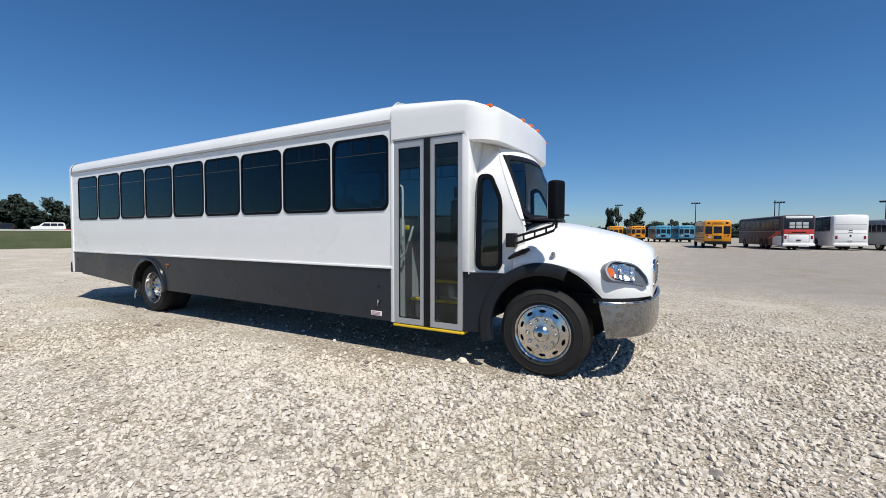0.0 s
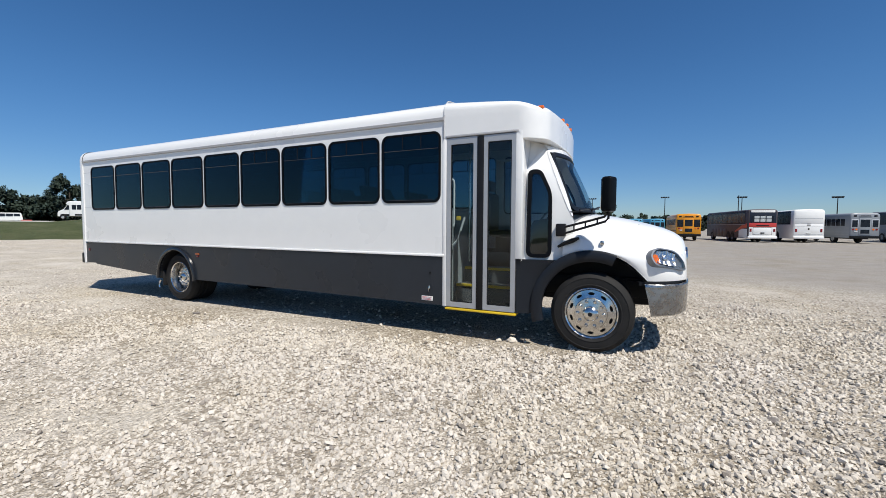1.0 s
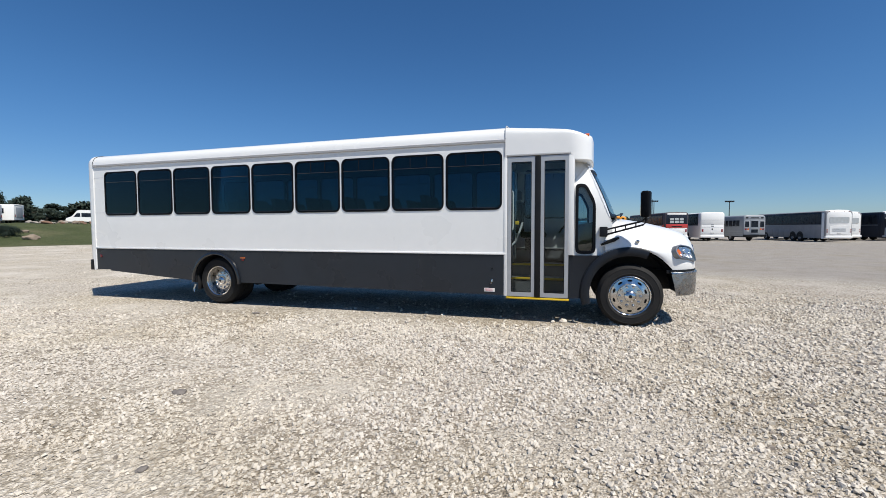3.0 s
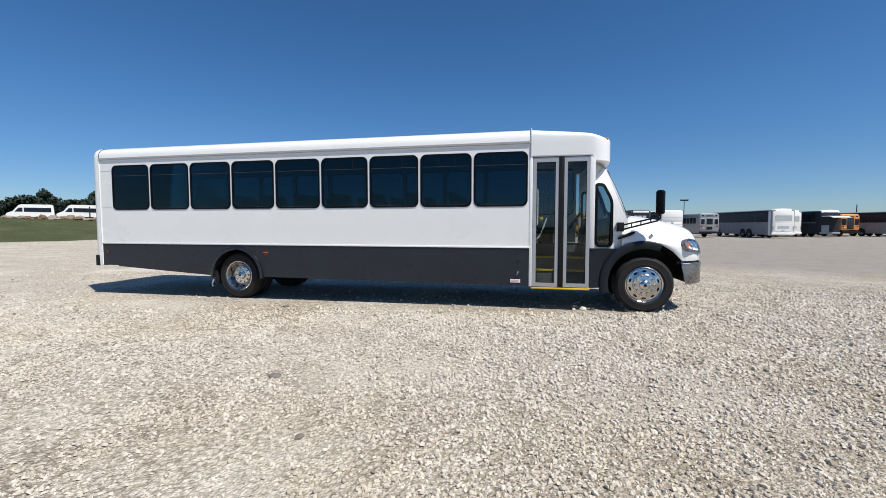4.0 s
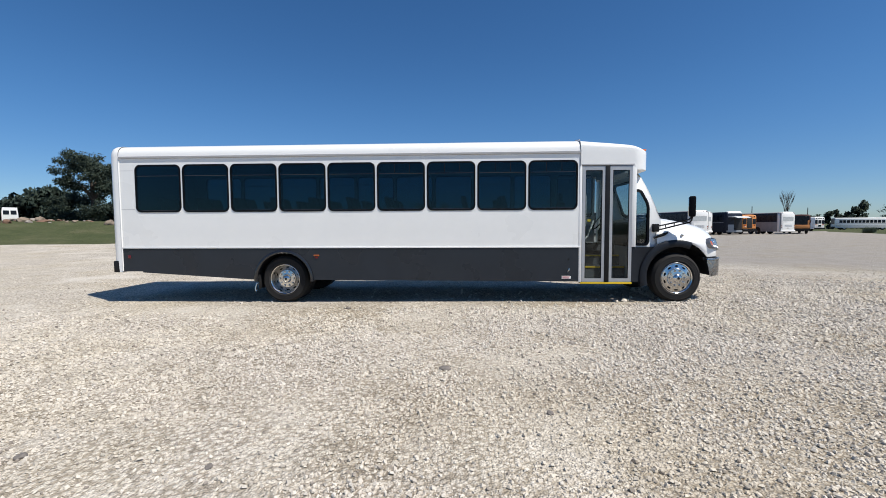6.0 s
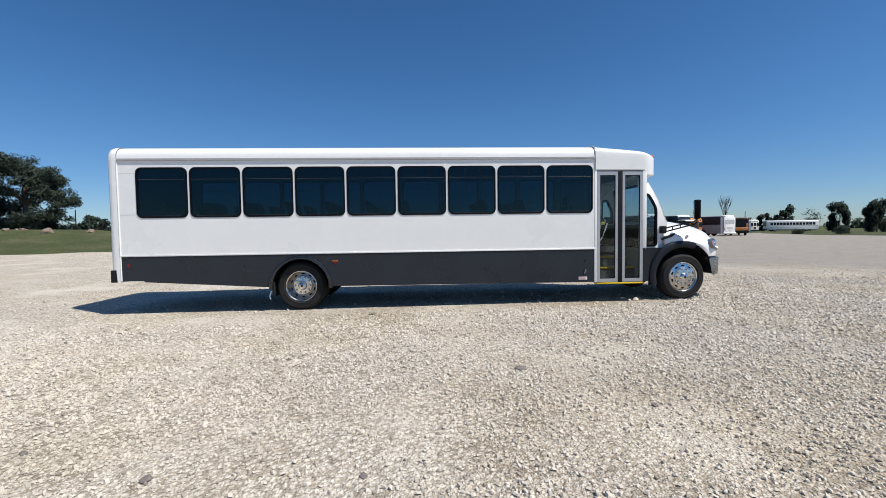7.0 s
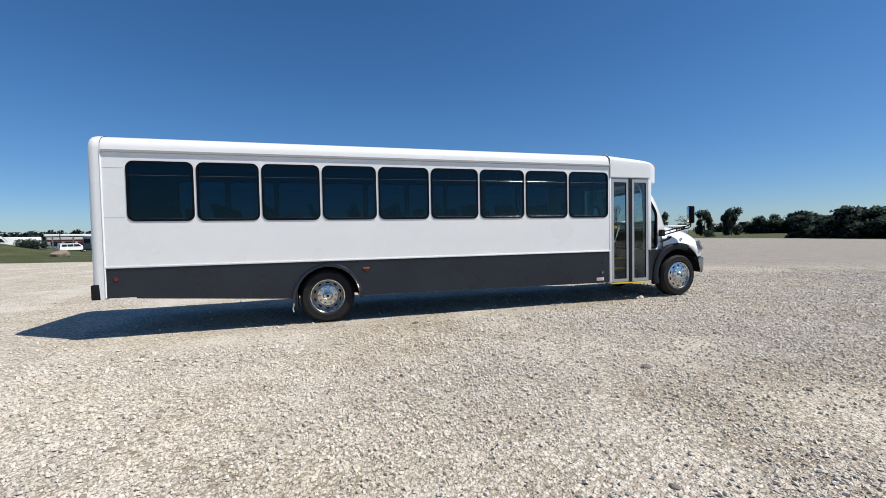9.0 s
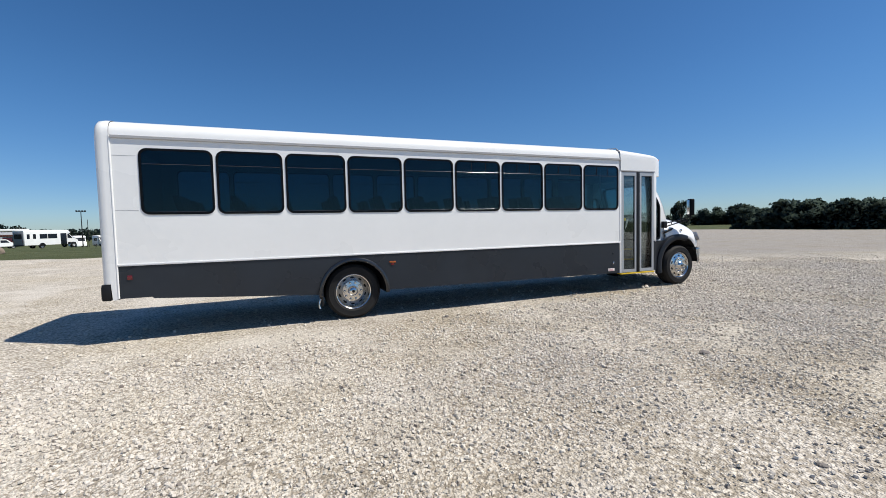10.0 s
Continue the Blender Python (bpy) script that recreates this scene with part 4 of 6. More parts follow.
def ramp(n, stops):
    nd = n.new("ShaderNodeValToRGB")
    el = nd.color_ramp.elements
    while len(el) < len(stops):
        el.new(0.5)
    for e, (p, c) in zip(el, stops):
        e.position, e.color = p, (*c, 1)
    return nd


def mix(n, ln, kind, a, b, fac):
    nd = n.new("ShaderNodeMix")
    nd.data_type, nd.blend_type = "RGBA", kind
    for src, k in ((a, 6), (b, 7), (fac, 0)):
        if hasattr(src, "is_linked"):
            ln(src, nd.inputs[k])
        else:
            nd.inputs[k].default_value = src
    return nd.outputs[2]


def patches(n, ln, pos):
    """Broad tan, white and grey patches of the lot, about 1 in the mean."""
    a, b = node(n, "TexNoise", Scale=0.33, Detail=5.0, Roughness=0.6), node(n, "TexNoise", Scale=1.3, Detail=4.0)
    ln(pos, a.inputs["Vector"])
    ln(pos, b.inputs["Vector"])
    ra = ramp(n, [(0.32, (0.95, 0.905, 0.82)), (0.46, (1.0, 0.975, 0.93)), (0.58, (0.99, 0.972, 0.955)), (0.70, (0.95, 0.93, 0.91))])
    rb = ramp(n, [(0.35, (0.93, 0.925, 0.915)), (0.62, (1.04, 1.04, 1.035))])
    ln(a.outputs["Fac"], ra.inputs[0])
    ln(b.outputs["Fac"], rb.inputs[0])
    return mix(n, ln, "MULTIPLY", ra.outputs[0], rb.outputs[0], 1.0)


ground_mat = bpy.data.materials.new("gravel_and_grass")
ground_mat.use_nodes = True
n, ln = ground_mat.node_tree.nodes, ground_mat.node_tree.links.new
p = n["Principled BSDF"]
p.inputs["Roughness"].default_value = 0.95
p.inputs["Specular IOR Level"].default_value = 0.15
pos = n.new("ShaderNodeNewGeometry").outputs["Position"]
cells = node(n, "TexVoronoi", Scale=26.0, Randomness=1.0)
cells2 = node(n, "TexVoronoi", Scale=58.0, Randomness=1.0)
for c in (cells, cells2):
    ln(pos, c.inputs["Vector"])
sep = n.new("ShaderNodeSeparateColor")
ln(cells.outputs["Color"], sep.inputs[0])
tone = ramp(n, [(0.0, (0.38, 0.350, 0.312)), (0.15, (0.565, 0.526, 0.474)), (0.7, (0.685, 0.640, 0.578)), (1.0, (0.76, 0.718, 0.655))])
ln(sep.outputs[0], tone.inputs[0])
# painted shade: each cell darkens towards its rim, as between stones
gap_shade = ramp(n, [(0.0, (1.06, 1.06, 1.06)), (0.50, (0.96, 0.95, 0.93)), (0.80, (0.62, 0.59, 0.54))])
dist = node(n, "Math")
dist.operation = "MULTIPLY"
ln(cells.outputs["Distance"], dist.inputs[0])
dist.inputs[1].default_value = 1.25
ln(dist.outputs[0], gap_shade.inputs[0])
stone = mix(n, ln, "MULTIPLY", tone.outputs[0], gap_shade.outputs[0], 1.0)
stone = mix(n, ln, "MULTIPLY", stone, patches(n, ln, pos), 1.0)
dust = node(n, "TexNoise", Scale=0.5, Detail=6.0, Roughness=0.62)
ln(pos, dust.inputs["Vector"])
dr = ramp(n, [(0.50, (0, 0, 0)), (0.68, (0.8, 0.8, 0.8))])
ln(dust.outputs["Fac"], dr.inputs[0])
fine = mix(n, ln, "MULTIPLY", (0.69, 0.638, 0.566, 1), gap_shade.outputs[0], 0.25)
lot = mix(n, ln, "MIX", stone, fine, dr.outputs[0])
pk = n.new("ShaderNodeAttribute")
pk.attribute_name = "packed"
cs = n.new("ShaderNodeAttribute")
cs.attribute_name = "coarse"
# shade of the hollows between loose stones, multiplied into the coarse area's colour
hollow_shade = ramp(n, [(0.0, (0.98, 0.97, 0.955)), (0.25, (0.88, 0.865, 0.845)), (0.62, (0.70, 0.68, 0.655))])
ln(cells2.outputs["Distance"], hollow_shade.inputs[0])
lot = mix(n, ln, "MULTIPLY", lot, hollow_shade.outputs[0], cs.outputs["Fac"])
hard = mix(n, ln, "MULTIPLY", (0.350, 0.329, 0.307, 1), patches(n, ln, pos), 1.0)
hard = mix(n, ln, "MULTIPLY", hard, gap_shade.outputs[0], 0.3)
lot = mix(n, ln, "MIX", lot, hard, pk.outputs["Fac"])
g1, g2 = node(n, "TexNoise", Scale=0.35, Detail=6.0, Roughness=0.65), node(n, "TexNoise", Scale=9.0, Detail=4.0)
ln(pos, g1.inputs["Vector"])
ln(pos, g2.inputs["Vector"])
ga = ramp(n, [(0.30, (0.058, 0.074, 0.030)), (0.52, (0.080, 0.092, 0.042)), (0.74, (0.130, 0.125, 0.068))])
gb = ramp(n, [(0.3, (0.6, 0.6, 0.6)), (0.7, (1.3, 1.3, 1.3))])
ln(g1.outputs["Fac"], ga.inputs[0])
ln(g2.outputs["Fac"], gb.inputs[0])
turf = mix(n, ln, "MULTIPLY", ga.outputs[0], gb.outputs[0], 1.0)
at = n.new("ShaderNodeAttribute")
at.attribute_name = "grass"
edge = node(n, "MapRange", From_Min=-0.25, From_Max=0.35)
ln(at.outputs["Fac"], edge.inputs["Value"])
ln(mix(n, ln, "MIX", lot, turf, edge.outputs[0]), p.inputs["Base Color"])
hh = node(n, "Math")
hh.operation = "ADD"
ln(cells.outputs["Distance"], hh.inputs[0])
ln(cells2.outputs["Distance"], hh.inputs[1])
bmp = node(n, "Bump", Strength=0.75, Distance=0.022)
bmp.invert = True
ln(hh.outputs[0], bmp.inputs["Height"])
rough = node(n, "TexNoise", Scale=2.6, Detail=6.0, Roughness=0.62)
drawn = n.new("ShaderNodeMapping")  # wheel tracks draw the relief out along the lot
drawn.inputs["Scale"].default_value = (0.62, 1.25, 1.0)
ln(pos, drawn.inputs["Vector"])
ln(drawn.outputs[0], rough.inputs["Vector"])
swell = node(n, "Bump", Strength=0.65, Distance=0.09)
lumps = node(n, "MapRange", To_Min=0.10, To_Max=0.72)
ln(cs.outputs["Fac"], lumps.inputs["Value"])
ln(lumps.outputs[0], swell.inputs["Strength"])
ln(rough.outputs["Fac"], swell.inputs["Height"])
ln(swell.outputs[0], bmp.inputs["Normal"])
ln(bmp.outputs[0], p.inputs["Normal"])
me.materials.append(ground_mat)
tagged(new("ground", me), "pale crushed limestone lot edged by a mown grass bank", "ground", kind="structure")


# ---- loose stones ----
stone_mat = bpy.data.materials.new("limestone")
stone_mat.use_nodes = True
n, ln = stone_mat.node_tree.nodes, stone_mat.node_tree.links.new
p = n["Principled BSDF"]
p.inputs["Roughness"].default_value = 0.9
p.inputs["Specular IOR Level"].default_value = 0.2
geo = n.new("ShaderNodeNewGeometry")
tone = ramp(n, [(0.0, (0.23, 0.203, 0.182)), (0.07, (0.45, 0.416, 0.376)), (0.22, (0.565, 0.524, 0.47)), (0.7, (0.63, 0.587, 0.53)), (1.0, (0.69, 0.648, 0.592))])
ln(geo.outputs["Random Per Island"], tone.inputs[0])
grain = node(n, "TexNoise", Scale=140.0, Detail=4.0)
ln(geo.outputs["Position"], grain.inputs["Vector"])
gr_ = ramp(n, [(0.3, (0.88, 0.87, 0.85)), (0.65, (1.05, 1.05, 1.05))])
ln(grain.outputs["Fac"], gr_.inputs[0])
col = mix(n, ln, "MULTIPLY", tone.outputs[0], gr_.outputs[0], 1.0)
ln(mix(n, ln, "MULTIPLY", col, patches(n, ln, geo.outputs["Position"]), 1.0), p.inputs["Base Color"])
bmp = node(n, "Bump", Strength=0.4, Distance=0.004)
ln(grain.outputs["Fac"], bmp.inputs["Height"])
ln(bmp.outputs[0], p.inputs["Normal"])

rng = np.random.default_rng(7)


def chip():
    """A crushed stone: five-sided waist, three-sided top, steep broken faces."""
    low = [(math.cos(k * math.pi / 2.5), math.sin(k * math.pi / 2.5), -0.45) for k in range(5)]
    top = [(0.76 * math.cos(k * math.pi / 1.5 + 0.6), 0.76 * math.sin(k * math.pi / 1.5 + 0.6), 0.62) for k in range(3)]
    f = [(0, 1, 5), (1, 2, 6), (1, 6, 5), (2, 3, 6), (3, 7, 6), (3, 4, 7), (4, 0, 7), (0, 5, 7), (5, 6, 7)]
    return np.array(low + top), np.array(f)


def mesh_from(name, v, f, material, smooth_shade=False):
    """A mesh of triangles or quads straight from arrays."""
    me = bpy.data.meshes.new(name)
    k = f.shape[1]
    me.vertices.add(len(v))
    me.vertices.foreach_set("co", v.astype(np.float32).ravel())
    me.loops.add(len(f) * k)
    me.loops.foreach_set("vertex_index", f.astype(np.int32).ravel())
    me.polygons.add(len(f))
    me.polygons.foreach_set("loop_start", np.arange(0, len(f) * k, k, dtype=np.int32))
    me.polygons.foreach_set("use_smooth", np.full(len(f), smooth_shade))
    me.update(calc_edges=True)
    me.validate()
    me.materials.append(material)
    return me


def splinter():
    """A small crushed stone: four-sided foot under a short ridge."""
    low = [(1.0, 0.75, -0.45), (-0.9, 0.85, -0.45), (-1.0, -0.7, -0.45), (0.85, -0.9, -0.45)]
    top = [(0.58, 0.14, 0.60), (-0.52, -0.14, 0.60)]
    return np.array(low + top), np.array([(0, 1, 5), (0, 5, 4), (1, 2, 5), (2, 3, 4), (2, 4, 5), (3, 0, 4)])


def pebbles(shape, xy, size, proud):
    """Angular stones half sunk at the places xy; size is each one's half length."""
    base, tri = shape
    m, k = len(xy), len(base)
    v = base[None] * (1 + rng.uniform(-0.30, 0.30, (m, k, 1)))
    v = v * (np.stack([rng.uniform(0.8, 1.25, m), rng.uniform(0.65, 1.0, m), rng.uniform(0.60, 0.95, m)], 1) * size[:, None])[:, None]
    tilt, turn = rng.normal(0, 0.30, m), rng.uniform(0, 2 * np.pi, m)
    c, s = np.cos(tilt)[:, None], np.sin(tilt)[:, None]
    y, z = v[..., 1] * c - v[..., 2] * s, v[..., 1] * s + v[..., 2] * c
    c, s = np.cos(turn)[:, None], np.sin(turn)[:, None]
    x, y = v[..., 0] * c - y * s, v[..., 0] * s + y * c
    gz = np.array([ground_z(a, b) for a, b in xy])
    v = np.stack([x + xy[:, :1], y + xy[:, 1:], z + (gz + size * proud)[:, None]], -1)
    f = (tri[None] + k * np.arange(m)[:, None, None]).reshape(-1, 3)
    return v.reshape(-1, 3), f


def cover(x, y):
    """Loose stones to the square metre, thinning out with no clear edge, and their mean half length."""
    w = 1.3 * noise.noise(Vector((x * 0.3, y * 0.3, 11))) + 0.5 * noise.noise(Vector((x * 1.1, y * 1.1, 12)))
    east = smooth(-9, -3, x + w)
    per = 2600 * smooth(4.2 + 6.8 * east, -0.7 + 1.3 * east, y + w) * smooth(10.5, 1.0, x + w) * smooth(-19.5, -12.5, x + w) * smooth(-3.4, -2.0, y + 0.3 * w)
    if x < -1.4:
        per *= 0.02 + 0.98 * smooth(4.2, 3.3, y + 0.3 * w)
    return per * max(0.16, 1 - bare(x, y)) + 24 * smooth(18, 10, y), (0.0074 + 0.0006 * east + 0.0050 * smooth(-1.8, 5, y)) * (1 - 0.35 * smooth(7, 11, y))


spots, sizes = [], []
for x, y in np.stack([rng.uniform(-20, 12, 1100000), rng.uniform(-3.2, 12, 1100000)], 1):
    per, mean = cover(x, y)
    if rng.random() * 2450 < per:
        spots.append((x, y))
        sizes.append(mean)
spots = np.array(spots)
sizes = np.array(sizes)
sizes = np.clip(sizes * rng.lognormal(-0.04, 0.52, len(sizes)), sizes * 0.5, sizes * 2.4)
big = sizes > 0.0145
proud = rng.uniform(0.25, 0.75, len(sizes))
v, f = pebbles(chip(), spots[big], sizes[big], proud[big])
v2, f2 = pebbles(splinter(), spots[~big], sizes[~big], proud[~big])
v, f = np.concatenate([v, v2]), np.concatenate([f, f2 + len(v)])
tagged(new("gravel", mesh_from("gravel", v, f, stone_mat)), "loose angular pale limestone gravel strewn over the lot", "gravel", kind="stuff")
DARKSTONE = surface("dark_stone", (0.17, 0.15, 0.135), 0.85, vary=0.3, scale=30, bump=0.3, grain=150)


def lump(bm, size, flat=0.6, seed=0):
    bmesh.ops.create_icosphere(bm, subdivisions=3, radius=1.0)
    for q in bm.verts:
        d = 1 + 0.35 * noise.noise(q.co * 1.3 + Vector((seed, 0, 0))) + 0.14 * noise.noise(q.co * 3.5 + Vector((0, seed, 0)))
        q.co = Vector((q.co.x * d * size, q.co.y * d * size * 0.72, q.co.z * d * size * flat))
    return bm


for i, (x, y, s) in enumerate(((-5.63, 0.33, 0.085), (-7.63, 3.70, 0.075), (-4.72, -0.74, 0.05), (-0.09, 1.54, 0.06), (-2.14, 4.42, 0.075), (-2.3, 4.36, 0.05), (-8.51, -1.49, 0.06), (-9.62, -1.08, 0.045), (-0.53, 3.61, 0.055), (0.37, 3.06, 0.07), (-7.12, -1.57, 0.04))):
    pale = i in (4, 5)
    s *= 0.78
    solo("stone", lump(bmesh.new(), s, 0.7 if pale else 0.34, i * 3.1), stone_mat if pale else DARKSTONE, "pale broken lump of limestone on the gravel" if pale else "dark flat stone lying on the gravel", "stone", pose(x, y, ground_z(x, y) + s * (0.4 if pale else 0.2), 0, 0, i * 47), "larger stones")


# ---- parked vehicles round the lot ----
SCHOOLYELLOW = surface("school_bus_yellow", (0.70, 0.275, 0.007), 0.4, vary=0.06, scale=1.5, coat=0.3)
ORANGE = surface("faded_orange", (0.66, 0.27, 0.085), 0.5, vary=0.1, scale=2)
BLUEPAINT = surface("sky_blue_paint", (0.07, 0.30, 0.46), 0.4, vary=0.08, scale=1.5, coat=0.3)
REDPAINT = surface("coach_red", (0.50, 0.045, 0.035), 0.35, vary=0.1, scale=2, coat=0.3)
SILVER = surface("silver_siding", (0.48, 0.49, 0.51), 0.45, metal=0.3, vary=0.1, scale=2)
BROWNRED = surface("brown_red_paint", (0.075, 0.028, 0.022), 0.5, spec=0.3, vary=0.15, scale=2)
# dark panel colour that stands for the shade inside open doorways and bays
OPENSHADE = surface("opening_shade", (0.030, 0.031, 0.033), 0.7, spec=0.2, vary=0.4, scale=5, bump=0.3, grain=30)
# siding grey taken darker to carry the shade on the coaches' left sides
SHADEGREY = surface("shaded_grey_siding", (0.26, 0.263, 0.272), 0.5, spec=0.25, vary=0.15, scale=2)
MAROON = surface("maroon_grey_siding", (0.085, 0.072, 0.078), 0.5, spec=0.25, vary=0.25, scale=1.5)
GREYBUS = surface("grey_bus_paint", (0.26, 0.28, 0.305), 0.45, vary=0.08, scale=2)
OLDWHITE = surface("weathered_white", (0.82, 0.815, 0.79), 0.45, vary=0.06, scale=1.2)
FARGLASS = surface("far_glass", (0.013, 0.017, 0.024), 0.30, spec=0.2, vary=0.2, scale=2)
PALEGLASS = surface("pale_pane", (0.46, 0.48, 0.48), 0.25, vary=0.2, scale=3)
NAVY = surface("dark_blue_paint", (0.017, 0.023, 0.037), 0.5, spec=0.2, vary=0.1, scale=2)
PLATE = surface("plate_bar", (0.6, 0.6, 0.58), 0.5)


def shell(x0, x1, w, z0, z1, r=0.25, end=1.0):
    """A vehicle body: rounded roof edges, softened ends, from x0 (back) to x1 (front)."""
    h = w / 2
    ring = [(-h, z0), (-h, z1 - r)]
    ring += [(-h + r - r * math.cos(radians(a)), z1 - r + r * math.sin(radians(a))) for a in (22, 45, 68, 90)]
    ring += [(0, z1 + 0.04)]
    ring += [(-y, z) for y, z in ring[-2::-1]]
    bm = bmesh.new()
    mid = (z0 + z1) / 2
    rows = []
    for x, f in ((x0, 0.10 * end), (x0 + 0.03 * end, 0.04 * end), (x0 + 0.10 * end, 0.0), (x1 - 0.12, 0.0), (x1 - 0.04, 0.04), (x1, 0.12)):
        rows.append([(x, math.copysign(max(0, abs(y) - f), y), mid + math.copysign(max(0, abs(z - mid) - f), z - mid)) for y, z in ring])
    return loft(bm, rows, closed=True, cap0=True, cap1=True)


def road_wheel(parent, x, y, r=0.48, w=0.28, hubmat=None):
    s = 1 if y > 0 else -1
    t = lathe(bmesh.new(), [(r * 0.56, y), (r * 0.9, y + s * 0.01), (r, y - s * 0.04), (r, y - s * (w - 0.04)), (r * 0.9, y - s * w), (r * 0.5, y - s * w)], x, r, 22)
    ty = part("tyre", t, RUBBER, parent)
    part("rim", lathe(bmesh.new(), [(0.0, y - s * 0.05), (r * 0.25, y - s * 0.03), (r * 0.5, y - s * 0.06), (r * 0.57, y)], x, r, 18), hubmat or SILVER, ty)


def pane_box(name, parent, x0, x1, y0, y1, z0, z1, material=None, bevel=0.012):
    return part(name, new_box(x0, x1, y0, y1, z0, z1, bevel, seg=1), material or FARGLASS, parent)


def soft_plate(half, z0, z1, r, x):
    """A panel with rounded corners standing a little proud of a vehicle's tail."""
    return holed(bmesh.new(), rounded(-half, half, z0, z1, r), [], lambda u, v: (x, u, v), (0.03, 0, 0))


def school_bus(name, label, paint, roof=None, length=10.5, group="parked school buses", door_open=False, long_hood=True, skirt=0.55):
    ob = thing(name, label, "bus", (0, 0, 0), group)
    cab = length - (1.5 if long_hood else 0.0)
    part("body", shell(0, cab, 2.42, skirt, 2.98, 0.30), paint, ob)
    if roof:
        part("roof", shell(0.05, cab - 0.05, 2.30, 2.80, 3.02, 0.16), roof, ob)
    if long_hood:
        part("hood", loft(bmesh.new(), [[(x, -1.0, 0.6), (x, -1.0, z - 0.2), (x, -0.8, z), (x, 0.8, z), (x, 1.0, z - 0.2), (x, 1.0, 0.6)] for x, z in ((cab - 0.05, 1.55), (cab + 0.8, 1.48), (cab + 1.3, 1.35), (cab + 1.48, 1.15))], closed=True, cap0=True, cap1=True), paint, ob)
    pane_box("windscreen", ob, cab - 0.03, cab + 0.015, -1.05, 1.05, 1.65 if long_hood else 1.4, 2.6 if long_hood else 2.8)
    if not long_hood:
        part("front_bumper", new_box(cab - 0.1, cab + 0.15, -1.2, 1.2, 0.5, 0.8, 0.03), BLACK, ob)
        for y in (-0.85, 0.85):
            part("headlight", new_box(cab - 0.05, cab + 0.03, y - 0.15, y + 0.15, 0.92, 1.12, 0.03), CHROME, ob)
    count = int((cab - 1.3) / 0.72)
    for k in range(count):
        x = 0.75 + 0.72 * k
        for y in (-1.21, 1.21):
            pane_box("side_window", ob, x, x + 0.60, y - 0.018, y + 0.018, 1.72, 2.42)
    for z in (1.52, 1.12) if skirt > 0.6 else (1.52, 1.12, 0.86):
        for y in (-1.215, 1.215):
            part("rub_rail", new_box(0.15, cab - 0.2, y - 0.016, y + 0.016, z - 0.035, z + 0.035), GREYBUS if paint in (OLDWHITE, GREYBUS) else BLACK, ob)
    # back: two windows either side of the emergency door
    for y in (-0.82, 0.82):
        part("window_surround", new_box(-0.016, 0.05, y - 0.30, y + 0.30, 1.54, 2.36, 0.02), SILVER if paint is GREYBUS else BLACK, ob)
        pane_box("rear_window", ob, -0.024, 0.05, y - 0.23, y + 0.23, 1.61, 2.29)
        part("tail_light", lathe(bmesh.new(), [(0, 0), (0.09, -0.01), (0.1, 0.03)], 0, 0, 16), REDLENS, ob).matrix_basis = pose(-0.01, y + math.copysign(0.12, y), 1.38, 0, 0, -90)
        part("tail_light", lathe(bmesh.new(), [(0, 0), (0.09, -0.01), (0.1, 0.03)], 0, 0, 16), AMBER, ob).matrix_basis = pose(-0.01, y - math.copysign(0.14, y), 1.38, 0, 0, -90)
        part("warning_light", new_box(-0.03, 0.05, y - 0.13, y + 0.13, 2.62, 2.78, 0.03), BLACK, ob)
    if door_open:
        # no opening is cut: a flat panel paints the doorway's shade
        part("doorway", new_box(-0.025, 0.05, -0.44, 0.44, 0.98, 2.50, 0.015), OPENSHADE, ob, "dark panel for the shade in the open rear doorway")
    else:
        door = part("emergency_door", new_box(-0.025, 0.05, -0.48, 0.48, 0.82, 2.48, 0.015), paint, ob)
        pane_box("door_window", door, -0.04, 0.02, -0.38, 0.38, 1.62, 2.34)
        pane_box("door_window", door, -0.04, 0.02, -0.36, 0.36, 0.98, 1.36)
    part("sign_board", new_box(-0.03, 0.04, -0.52, 0.52, 2.60, 2.80, 0.01), paint, ob)
    part("sign_bar", new_box(-0.036, 0.0, -0.42, 0.42, 2.66, 2.74), BLACK, ob)
    part("bumper", new_box(-0.16, 0.1, -1.2, 1.2, 0.50, 0.76, 0.03), BLACK, ob)
    part("plate", new_box(-0.045, -0.02, 0.60, 0.86, 1.12, 1.24), PLATE, ob)
    for x in (2.6, length - 1.0 if long_hood else length - 1.9):
        for y in (-1.16, 1.16):
            road_wheel(ob, x, y)
    part("chassis", new_box(0.3, length - 0.3, -0.5, 0.5, 0.42, 0.62), UNDER, ob)
    return ob


